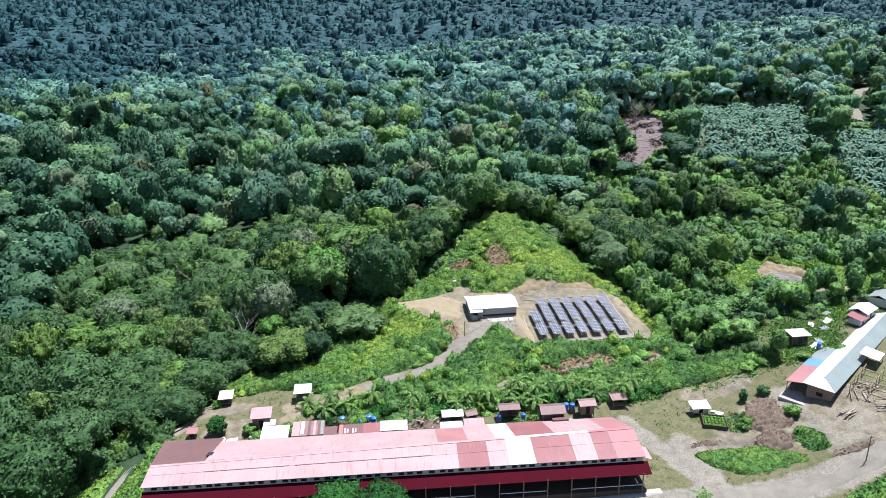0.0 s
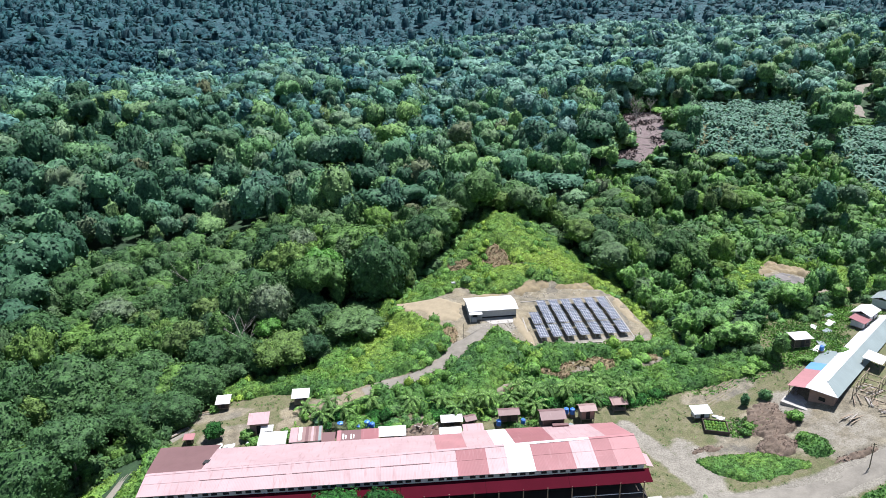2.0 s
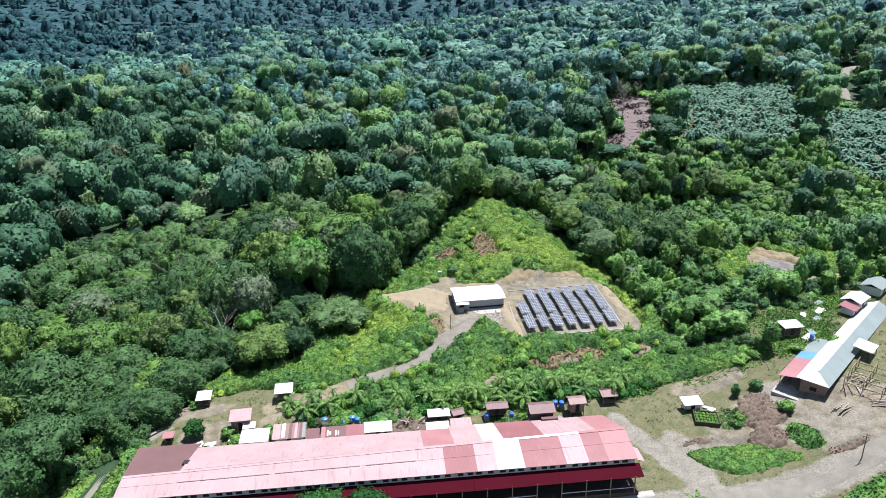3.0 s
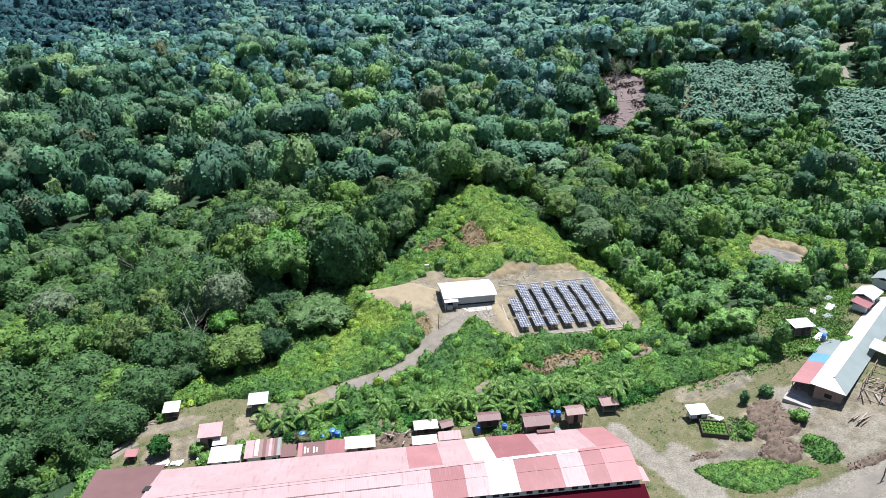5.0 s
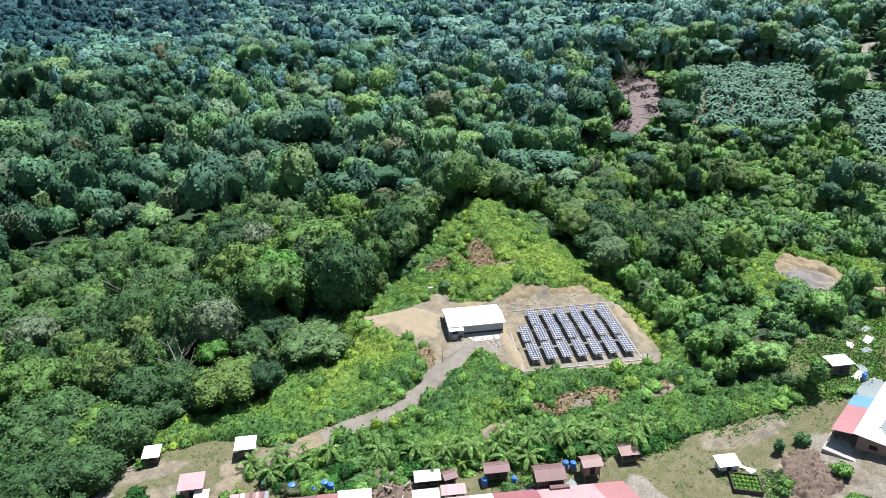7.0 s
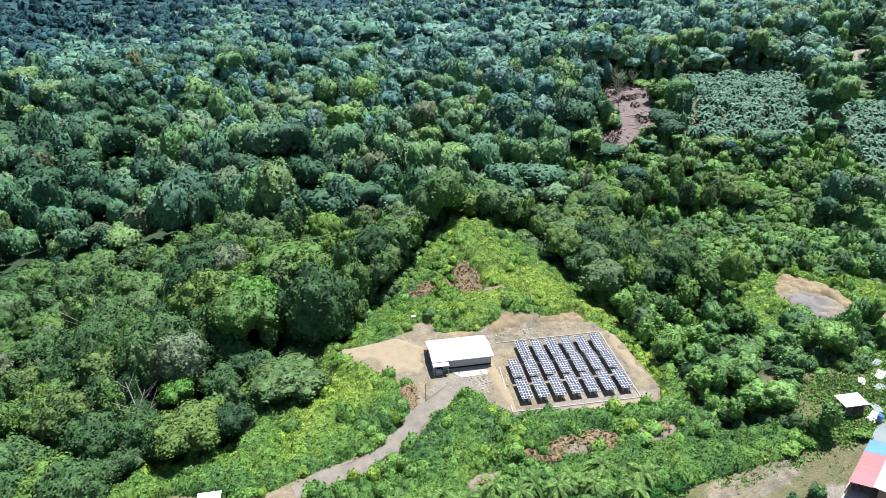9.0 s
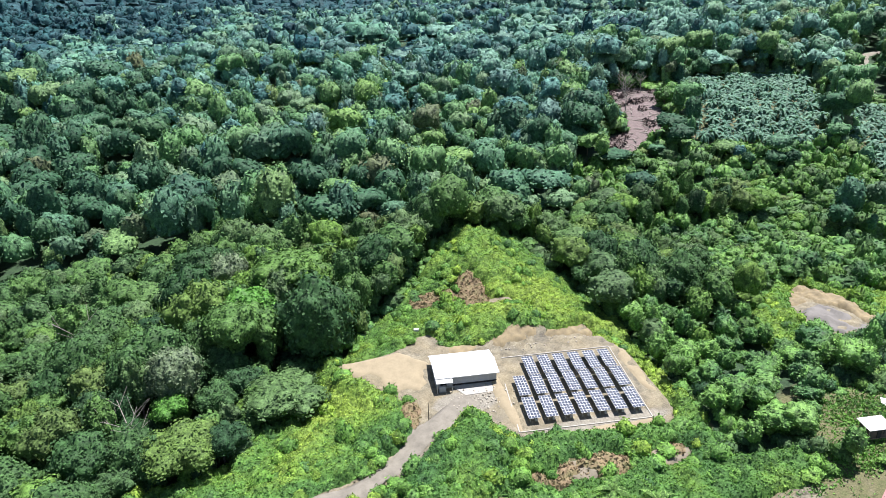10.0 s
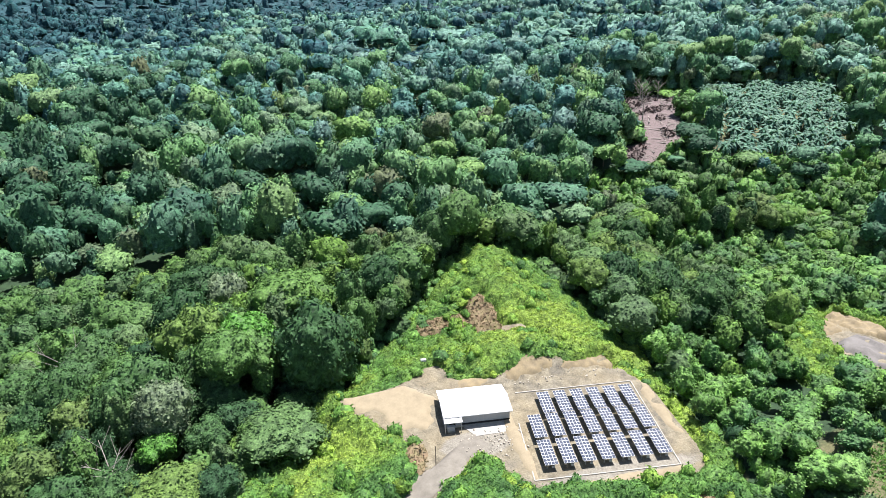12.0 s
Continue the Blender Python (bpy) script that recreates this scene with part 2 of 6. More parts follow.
CHAR = plain("charred_brush", (0.145, 0.112, 0.108), 0.9, vary=0.6, scale=1.0)
SAND = plain("pale_sandy_clay", (0.270, 0.225, 0.150), 0.95, vary=0.3, scale=0.5)
CONCRETE = plain("concrete", (0.36, 0.345, 0.32), 0.9)
ROOF_PALE = sheet_metal("pale_pink_roofing", (0.400, 0.282, 0.290), (0.20, 0.122, 0.122), 0.45)
ROOF_ROSE = sheet_metal("rose_roofing", (0.262, 0.112, 0.120), (0.34, 0.20, 0.205), 0.35)
ROOF_MID = sheet_metal("faded_red_roofing", (0.345, 0.170, 0.178), (0.22, 0.105, 0.107), 0.35)
ROOF_DUST = sheet_metal("dusty_mauve_roofing", (0.165, 0.096, 0.098), (0.26, 0.19, 0.185), 0.45)
ROOF_WHITE = sheet_metal("bare_zinc_roofing", (0.60, 0.60, 0.60), (0.36, 0.32, 0.30), 0.2, 0.4)
ROOF_BROWN = sheet_metal("brown_roofing", (0.165, 0.095, 0.095), (0.11, 0.07, 0.065), 0.3)
ROOF_STAIN = sheet_metal("mouldy_roofing", (0.16, 0.105, 0.108), (0.07, 0.045, 0.045), 0.95)
ROOF_BLUE = sheet_metal("blue_roofing", (0.12, 0.27, 0.50), (0.22, 0.22, 0.24), 0.2)
ROOF_GREY = sheet_metal("grey_roofing", (0.22, 0.265, 0.265), (0.16, 0.165, 0.16), 0.3)
ROOF_RUST = sheet_metal("rusty_roofing", (0.25, 0.165, 0.155), (0.15, 0.08, 0.06), 0.8)
WALL_WHITE = plain("white_wall", (0.62, 0.62, 0.62), 0.8, vary=0.12)
WALL_GREY = plain("grey_wall", (0.37, 0.385, 0.41), 0.7, vary=0.12)
WALL_PINK = plain("pink_brick_wall", (0.33, 0.215, 0.18), 0.9)
AWNING = sheet_metal("dark_red_awning", (0.056, 0.003, 0.010), (0.04, 0.004, 0.008), 0.3, 0.9, 0.25, 0.08)
RIDGE_SOIL = plain("tilled_soil", (0.175, 0.155, 0.095), 0.95, vary=0.45, scale=1.2)
TIMBER = plain("weathered_timber", (0.24, 0.19, 0.14), 0.9)
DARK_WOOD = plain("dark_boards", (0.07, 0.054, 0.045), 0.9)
HOLE = plain("dark_opening", (0.02, 0.02, 0.022), 0.9)
STEEL = plain("galvanised_steel", (0.5, 0.51, 0.52), 0.45, 0.8)
FRAME_WHITE = plain("aluminium_frame", (0.58, 0.59, 0.61), 0.4, 0.0, vary=0.08)
CELL = plain("solar_cell", (0.066, 0.077, 0.108), 0.2, vary=0.2)
BLUE_PLASTIC = plain("blue_plastic", (0.06, 0.20, 0.62), 0.4, vary=0.1)
TARP = plain("white_sheet", (0.72, 0.73, 0.75), 0.6, vary=0.15)

# ---- helpers for building ----


def part(name, bm, material, parent=None, label=""):
    """Links a bmesh as one mesh object, under a thing where one is given."""
    me = bpy.data.meshes.new(name)
    bm.to_mesh(me)
    bm.free()
    me.materials.append(material)
    ob = new(name, me)
    if parent is not None:
        ob.parent = parent
    return tagged(ob, label)


def piece(name, source, m, parent):
    """Another object on the mesh of source, at the pose m, under parent."""
    ob = new(name, source.data)
    ob.parent, ob.matrix_basis = parent, m
    return ob


def thing(name, m, label, category, group="", kind=""):
    ob = new(name)
    ob.matrix_world = m
    return tagged(ob, label, category, group, kind)


def block(x0, x1, y0, y1, z0, z1, bm=None, bevel=0.0):
    bm = bm or bmesh.new()
    made = bmesh.ops.create_cube(bm, size=1, matrix=Matrix.LocRotScale(((x0 + x1) / 2, (y0 + y1) / 2, (z0 + z1) / 2), None, (abs(x1 - x0), abs(y1 - y0), abs(z1 - z0))))
    if bevel:
        edges = {e for v in made["verts"] for e in v.link_edges}
        bmesh.ops.bevel(bm, geom=list(edges), offset=bevel, segments=1, affect="EDGES")
    return bm


def slab(corners, thick, bm=None):
    """A sheet through four corners, thick metres deep downwards."""
    bm = bm or bmesh.new()
    top = [bm.verts.new(c) for c in corners]
    low = [bm.verts.new((c[0], c[1], c[2] - thick)) for c in corners]
    bm.faces.new(top), bm.faces.new(low[::-1])
    k = len(corners)
    for a in range(k):
        bm.faces.new((top[a], low[a], low[(a + 1) % k], top[(a + 1) % k]))
    bmesh.ops.recalc_face_normals(bm, faces=bm.faces)
    return bm


def rod(a, b, r0, r1=None, sides=6, bm=None):
    """A tapered round bar from a to b."""
    bm = bm or bmesh.new()
    a, b = Vector(a), Vector(b)
    m = Matrix.Translation((a + b) / 2) @ (b - a).to_track_quat("Z", "Y").to_matrix().to_4x4()
    bmesh.ops.create_cone(bm, cap_ends=True, segments=sides, radius1=r0, radius2=r0 if r1 is None else r1, depth=(b - a).length, matrix=m)
    return bm


def gz(x, y):
    return float(ground_z(x, y))


def plant_mesh(name, shape, tint, material):
    """One mesh from (corners, triangles); tint gives each corner the tone of its plant."""
    co, tri = shape
    me = bpy.data.meshes.new(name)
    me.vertices.add(len(co))
    me.vertices.foreach_set("co", np.ascontiguousarray(co, dtype=np.float32).ravel())
    me.loops.add(3 * len(tri))
    me.loops.foreach_set("vertex_index", np.ascontiguousarray(tri, dtype=np.int32).ravel())
    me.polygons.add(len(tri))
    me.polygons.foreach_set("loop_start", np.arange(0, 3 * len(tri), 3, dtype=np.int32))
    me.polygons.foreach_set("use_smooth", np.ones(len(tri), bool))
    me.update(calc_edges=True)
    attr = me.attributes.new("tint", "FLOAT", "POINT")
    attr.data.foreach_set("value", np.broadcast_to(np.asarray(tint, np.float32), len(co)).copy())
    me.materials.append(material)
    return me


def joined(shapes):
    """Several (corners, triangles) as one."""
    co, tri, n = [], [], 0
    for c, t in shapes:
        co.append(c)
        tri.append(t + n)
        n += len(c)
    return np.concatenate(co), np.concatenate(tri)


def blades(quads):
    """Loose four-cornered leaves as (corners, triangles)."""
    k = 4 * np.arange(len(quads))[:, None]
    return np.asarray(quads).reshape(-1, 3), np.concatenate([k + [0, 1, 2], k + [0, 2, 3]])


rng = np.random.default_rng(7)


def leaves_on(centres, normals, size, jitter, long=1.2):
    """Leaf sprays at the given places, facing roughly along the normals."""
    k = len(centres)
    n = normals + jitter * rng.normal(size=(k, 3))
    n /= np.linalg.norm(n, axis=1)[:, None]
    side = np.cross(n, rng.normal(size=(k, 3)))
    side /= np.linalg.norm(side, axis=1)[:, None]
    ahead = np.cross(n, side)
    s = (size * rng.uniform(0.6, 1.4, k))[:, None]
    a, b, droop = side * s * 0.5, ahead * s * 0.5 * long, n * s * 0.16
    w = rng.uniform(0.55, 1.1, (4, k, 1))
    return np.stack([centres - b * w[0] - a * 0.5 - droop, centres + a * w[1] - b * 0.3, centres + b * w[2] + a * 0.4 - droop, centres - a * w[3] + b * 0.3], 1)


def clump(radius, rings, rough=0.22):
    """A lumpy tuft of foliage: a dome of rings, each (count, height angle), with uneven corners."""
    co, tri = [np.array([[0, 0, 1.0]])], []
    first, before = 0, 1
    n = 1
    for count, angle in rings:
        a = 2 * np.pi * (np.arange(count) + rng.uniform(0, 1)) / count
        e = radians(angle)
        co.append(np.stack([np.cos(a) * math.cos(e), np.sin(a) * math.cos(e), np.full(count, math.sin(e))], -1))
        if before == 1:
            tri += [(0, n + k, n + (k + 1) % count) for k in range(count)]
        else:
            i = j = 0
            while i < before or j < count:
                if j * before <= i * count and j < count or i >= before:
                    tri.append((first + i % before, n + j % count, n + (j + 1) % count))
                    j += 1
                else:
                    tri.append((first + i % before, n + j % count, first + (i + 1) % before))
                    i += 1
        first, before = n, count
        n += count
    co = np.concatenate(co)
    co = co * (radius * rng.uniform(1 - rough, 1 + rough, (len(co), 1)))
    return co, np.array(tri)


def canopy(radius, height, base, masses, lobes, grain, sprays, size, low=-0.35, fill=(0.17, 0.3), jitter=0.45, level=0.35):
    """A tree crown: a lobed inner surface, grain metres to a facet, under a coat of leaf sprays that follow the lobes."""
    step = grain / (0.55 * radius + 0.25 * height)
    rings, e = [], math.pi / 2 - step
    bottom = math.asin(max(low - 0.25, -0.98))
    while e > bottom:
        rings.append((max(5, round(2 * math.pi * math.cos(e) / step)), math.degrees(e)))
        e -= step * 0.9
    way, tri = clump(1.0, rings, 0.0)
    a0 = rng.uniform(0, 6.28)
    if masses == 1:
        balls = [(np.array([0, 0, 0.02]), 0.74)]
    else:
        balls = [(np.array([0.4 * math.cos(a0 + 6.28 * m / masses), 0.4 * math.sin(a0 + 6.28 * m / masses), rng.uniform(-0.12, 0.32)]), rng.uniform(0.44, 0.6)) for m in range(masses)] + [(np.zeros(3), 0.5)]

    def reach(d, parts_):
        """How far the union of balls goes in each direction, and the normal there."""
        best, lie = np.full(len(d), 0.3), d.copy()
        for c, r in parts_:
            along = d @ c
            under = along ** 2 - c @ c + r * r
            t = along + np.sqrt(np.maximum(under, 0))
            more = (under > 0) & (t > best)
            best = np.where(more, t, best)
            lie = np.where(more[:, None], (d * t[:, None] - c) / r, lie)
        return best, lie

    def spiral(n):
        u = np.clip(np.linspace(0.98, low, n) + rng.uniform(-0.08, 0.08, n), -0.95, 1)
        turn, flat = 2.39996 * np.arange(n) + rng.uniform(-0.35, 0.35, n), np.sqrt(1 - u * u)
        return np.stack([flat * np.cos(turn), flat * np.sin(turn), u], -1)

    toward = spiral(lobes)
    out = reach(toward, balls)[0] * rng.uniform(0.84, 1.08, lobes)
    balls = balls + [(w * t, rng.uniform(*fill)) for w, t in zip(toward, out)]
    axes, middle = np.array([radius, radius, height * 0.5]), np.array([0, 0, base + height * 0.45])
    shape = [(way * (0.92 * reach(way, balls)[0])[:, None] * axes + middle, tri)]
    d = spiral(sprays)
    t, lie = reach(d, balls)
    lie = lie / axes * radius + np.array([0, 0, level])
    lie /= np.linalg.norm(lie, axis=1)[:, None]
    spot = d * t[:, None] * axes + middle + lie * size * rng.uniform(-0.12, 0.2, (sprays, 1))
    shape.append(blades(leaves_on(spot, lie, size, jitter)))
    return joined(shape)


def trunk_mesh(name, height, r, limbs, spread, material=None):
    bm = rod((0, 0, -0.6), (0.15, 0.1, height * 0.55), r, r * 0.7, 7)
    rod((0.15, 0.1, height * 0.55), (0.1, -0.1, height * 0.9), r * 0.7, r * 0.25, 6, bm)
    for k in range(limbs):
        a, h = 2.4 * k + 0.4, height * (0.45 + 0.4 * k / max(limbs, 1))
        rod((0.12, 0.05, h), (math.cos(a) * spread, math.sin(a) * spread, h + spread * 0.7), r * 0.38, r * 0.12, 5, bm)
    me = bpy.data.meshes.new(name)
    bm.to_mesh(me)
    bm.free()
    me.materials.append(material or BARK)
    return me

# ---- the lie of the land ----


def sstep(a, b, v):
    """Smooth step from 0 at a to 1 at b."""
    t = np.clip((np.asarray(v, float) - a) / (b - a), 0, 1)
    return t * t * (3 - 2 * t)


def bump(x, y, cx, cy, rx, ry):
    return np.exp(-(((x - cx) / rx) ** 2 + ((y - cy) / ry) ** 2))


def line_gap(x, y, line):
    """Distance to a line of (x, y, z) corners, and the line's height at the nearest place."""
    best, high = np.full(np.shape(x), 1e9), np.zeros(np.shape(x))
    for (ax, ay, az), (bx, by, bz) in zip(line, line[1:]):
        s = np.clip(((x - ax) * (bx - ax) + (y - ay) * (by - ay)) / ((bx - ax) ** 2 + (by - ay) ** 2), 0, 1)
        d = np.hypot(x - ax - s * (bx - ax), y - ay - s * (by - ay))
        near = d < best
        best, high = np.where(near, d, best), np.where(near, az + s * (bz - az), high)
    return best, high


TRACK = [(7, -5, 0.3), (1, -8.5, -0.6), (-4, -13.5, -1.3), (-9, -18.5, -2.0), (-16, -22.5, -2.6), (-27, -25.4, -3.2), (-33, -27.5, -3.7), (-45, -29.5, -4.4)]      # the last stretch is overgrown


PAD = [(-18.3, 13.3), (-13, 13.5), (-6.7, 14.4), (-2, 16.3), (0.9, 19.5), (4.3, 20), (6.6, 13), (20, 11.0), (32, 11.3), (43, 10), (46.5, 2), (45, -20), (41, -23), (13, -21), (9.5, -18.5), (8.5, -14.5), (5.5, -11.5), (2.8, -12), (-1.2, -15.2), (-6.2, -13.6), (-5.2, -8.5), (-4.6, -3.5), (-9, 0.5), (-12.8, 5), (-16, 8.5)]


def inside(x, y, poly):
    """Whether places lie in a polygon."""
    x, y = np.asarray(x, float), np.asarray(y, float)
    hit = np.zeros(np.shape(x), bool)
    for (ax, ay), (bx, by) in zip(poly, poly[1:] + poly[:1]):
        hit ^= ((ay > y) != (by > y)) & (x < (bx - ax) * (y - ay) / ((by - ay) or 1e-9) + ax)
    return hit


def pad_mask(x, y):
    """1 on the levelled yard of the solar field, 0 away from it."""
    gap = line_gap(x, y, [(*p, 0) for p in PAD + PAD[:1]])[0]
    return sstep(-1.6, 0.9, np.where(inside(x, y, PAD), gap, -gap))


def ground_z(x, y):
    x, y = np.asarray(x, float), np.asarray(y, float)
    village = -4.3 + 0.02 * np.clip(x, -100, 0) + 0.035 * np.clip(x, 0, 90) + 6.0 * sstep(36, 72, x) - 4 * sstep(-62, -105, x)
    floor = -7 - 3 * sstep(-40, -110, x)
    z = village + (floor - village) * sstep(-32, 2, y)
    z = z + 0.115 * np.clip(y - 60, 0, 240) + 0.03 * np.clip(y - 300, 0, 600) + 0.17 * np.clip(y - 900, 0, 2300)
    z = z + 0.06 * np.clip(x - 40, 0, 400) * sstep(30, 120, y) + 10 * bump(x, y, 160, 175, 75, 60)
    z = z + 14.0 * bump(x, y, 24, 45, 32, 31) + 6.5 * bump(x, y, 27, 60, 17, 14) - 2.2 * bump(x, y, 15, 37, 8, 7) + 8 * bump(x, y, 14, -8, 38, 20) + 8 * bump(x, y, 106, 6, 32, 24)
    z = z + 5 * np.sin(x / 71 + 1) * np.sin(y / 83 + 2) * sstep(90, 220, y) + 18 * np.sin(x / 190 + 0.6) * np.sin(y / 240) * sstep(350, 900, y)
    z = z + 1.7 * bump(x, y, 12, -45.5, 17, 5.5) + 0.9 * bump(x, y, -45, -26, 9, 6) + 0.9 * bump(x, y, 37, -55, 8, 7) + 0.8 * bump(x, y, 47.5, -61, 4, 4.5) + 0.7 * bump(x, y, 45.5, -66.5, 3, 3) + 2.6 * bump(x, y, -22, 30, 16, 13) + 3.0 * bump(x, y, 80, 10, 10, 7) + 6.0 * bump(x, y, 112, 38, 14, 12)
    z = z + 3.9 * bump(x, y, 29, 18, 22, 7.5) + 1.5 * bump(x, y, 2, 20, 9, 5)
    gap = line_gap(x, y, [(*p, 0) for p in PAD + PAD[:1]])[0]
    pad = sstep(-1.6 - 6.5 * sstep(5, -3, x) * sstep(-6, 1, y), 0.9, np.where(inside(x, y, PAD), gap, -gap))
    z = z + (0.0767 * y + 0.017 * x - z) * pad
    d, high = line_gap(x, y, TRACK)
    return z + (high - z) * (1 - sstep(2.2, 6.0, d)) * (1 - 0.9 * pad)



def oval(x, y, cx, cy, rx, ry, soft=0.35):
    d = np.sqrt(((x - cx) / rx) ** 2 + ((y - cy) / ry) ** 2)
    return 1 - sstep(1 - soft, 1 + soft, d)


SCRUB = [(-66, -20), (-64, -14.5), (-58, -11), (-50, -9), (-42, -7.5), (-33, -1), (-23, 15), (-8, 31), (6, 46), (20, 61), (36, 60), (46, 42), (53, 16), (50, -14), (47, -34), (60, -40), (60, -100), (-66, -100), (-66, -32)]
VILLAGE = [(-70, -33), (-66, -19), (-50, -19), (-44, -22), (-30, -33), (-6, -36), (20, -43), (30, -42.5), (46, -43.5), (60, -45), (74, -38), (90, -24), (110, -24), (160, -60), (120, -110), (-70, -110), (-74, -60)]
BURN = [(143, 216), (155.6, 220.6), (167, 208), (167.6, 191), (158, 176), (151, 174), (148, 158), (140, 145), (132, 142), (122, 133), (111, 131), (106, 140), (114, 151), (124, 154), (132, 168), (131, 187)]
OIL_PALM = [(143, 130), (152, 146), (172, 190), (182, 206), (215, 203), (250, 190), (230, 158), (200, 118), (170, 118)]
OIL_PALM_EAST = [(204, 104), (236, 148), (262, 150), (310, 120), (262, 74), (206, 76)]
EAST_BARE = [(92.4, -0.5), (93.3, 5), (97, 12), (102, 18), (107, 23), (111.5, 22), (112.5, 13), (110.5, 4), (111.5, -4), (116, -8), (124, -3), (125, -6), (118, -11), (108, -13), (102, -9), (96, -4.5)]
WEST_BANK = [(-92, -50), (-83, -43), (-76, -37), (-69, -33.5), (-71, -44), (-73, -60), (-76, -78), (-100, -78)]
FOOTPATH = [(-66, -29.5, 0), (-71, -32.7, 0), (-75.4, -37, 0), (-78.2, -45, 0), (-80, -54, 0), (-82, -70, 0)]
EAST_SLOPE = [(80, -3), (79, 5), (90, 18), (104, 27), (122, 22), (140, 4), (128, -18), (110, -19), (99, -13), (88, -7)]
FAR_ROAD = [(272, 170, 0), (290, 195, 0), (303, 212, 0), (318, 224, 0), (330, 238, 0), (352, 246, 0)]
VILLAGE_ROAD = [(120, -62, 0), (84, -76, 0), (66, -77.5, 0), (54, -78, 0), (44, -78, 0), (35, -77.5, 0), (27, -76.5, 0), (16, -75.8, 0), (0, -74.2, 0), (-40, -69.5, 0), (-90, -63, 0), (-130, -60, 0)]
SIDE_ROAD = [(28, -77, 0), (26.5, -70, 0), (25.2, -63, 0), (23.4, -57, 0), (21.5, -52, 0)]


def cover(x, y):
    """How much bare clay, short grass, pale gravel and burnt earth lies at each place."""
    north = sstep(8.5, 10, y - 0.06 * (x - 14)) * (1 - sstep(11.8, 14, y - 0.06 * (x - 14) - 1.0 * np.sin(x / 3.0))) * sstep(4, 9, x) * (1 - sstep(40, 47, x))
    clay = np.maximum.reduce([pad_mask(x, y), north, 0.75 * oval(x, y, 8, 36, 5, 3), 0.75 * oval(x, y, 18.5, 33, 3.5, 7), 0.8 * oval(x, y, 24, 27.5, 5, 1.6), 0.9 * oval(x, y, 22, -30, 6.5, 2.2), 0.8 * oval(x, y, 36, -30.5, 6, 1.6), 0.75 * oval(x, y, 2, -33, 3, 2),
                              0.85 * oval(x, y, 55, -62, 14, 9), 0.8 * oval(x, y, 66, -70, 16, 8), 0.75 * oval(x, y, 45, -62, 9, 6), 0.75 * oval(x, y, 46, -46, 9, 3.5), 0.75 * oval(x, y, -58, -34, 7, 4), 0.7 * oval(x, y, -62, -25, 8, 3), 0.8 * oval(x, y, -18, -41, 6, 4), 0.6 * oval(x, y, 38, -65, 10, 4),
                              0.9 * (1 - sstep(0.5, 3.0, np.abs(x + 45 - (y + 30) * 0.5) + 20 * (y < -60))) * (np.abs(y + 40) < 8), inside(x, y, EAST_BARE) * 1.0, 0.7 * (1 - sstep(2.0, 4.5, line_gap(x, y, TRACK)[0]))])
    grass = np.maximum.reduce([1.0 * inside(x, y, VILLAGE), 0.9 * oval(x, y, -46, -27, 7, 4), 0.7 * oval(x, y, 80, -28, 20, 8), 0.6 * inside(x, y, SCRUB), 0.7 * inside(x, y, OIL_PALM), 0.7 * inside(x, y, OIL_PALM_EAST), 0.6 * inside(x, y, EAST_SLOPE), 1.0 * oval(x, y, 71, -38, 13, 11)])
    d1, d2 = line_gap(x, y, VILLAGE_ROAD)[0], line_gap(x, y, SIDE_ROAD)[0]
    pale = np.maximum.reduce([0.72 * (1 - sstep(2.0, 5, d1)), 0.72 * (1 - sstep(0.8, 3.6, d2)), 0.6 * oval(x, y, 30, -18.5, 16, 2.5), 0.55 * oval(x, y, 29, -66, 4, 9), 0.75 * oval(x, y, 6, -6, 7, 3.5), 0.42 * oval(x, y, 58, -68, 8, 6), 0.5 * oval(x, y, 54.5, -57, 4, 6), 0.55 * oval(x, y, 28, -20, 14, 1.4)])
    return clay, grass, pale, 1.0 * inside(x, y, BURN)


def spaced(low, high, near0, near1, step, grow):
    """Grid lines: even steps between near0 and near1, growing steps beyond."""
    mid = list(np.arange(near0, near1, step))
    s, v, up = step, near1, []
    while v < high:
        up.append(v)
        s *= grow
        v += s
    s, v, down = step, near0 - step, []
    while v > low:
        down.append(v)
        s *= grow
        v -= s
    return np.array([low] + down[::-1] + mid + up + [high])


def lattice(x, y, step, seed):
    """Smooth random relief between 0 and 1 with features step metres wide."""
    grid = np.random.default_rng(seed).uniform(0, 1, (64, 64))
    u, v = x / step, y / step
    i, j = np.floor(u).astype(int), np.floor(v).astype(int)
    f, g = u - i, v - j
    f, g = f * f * (3 - 2 * f), g * g * (3 - 2 * g)
    i, j, k, m = i % 64, j % 64, (i + 1) % 64, (j + 1) % 64
    return (grid[j, i] * (1 - f) + grid[j, k] * f) * (1 - g) + (grid[m, i] * (1 - f) + grid[m, k] * f) * g


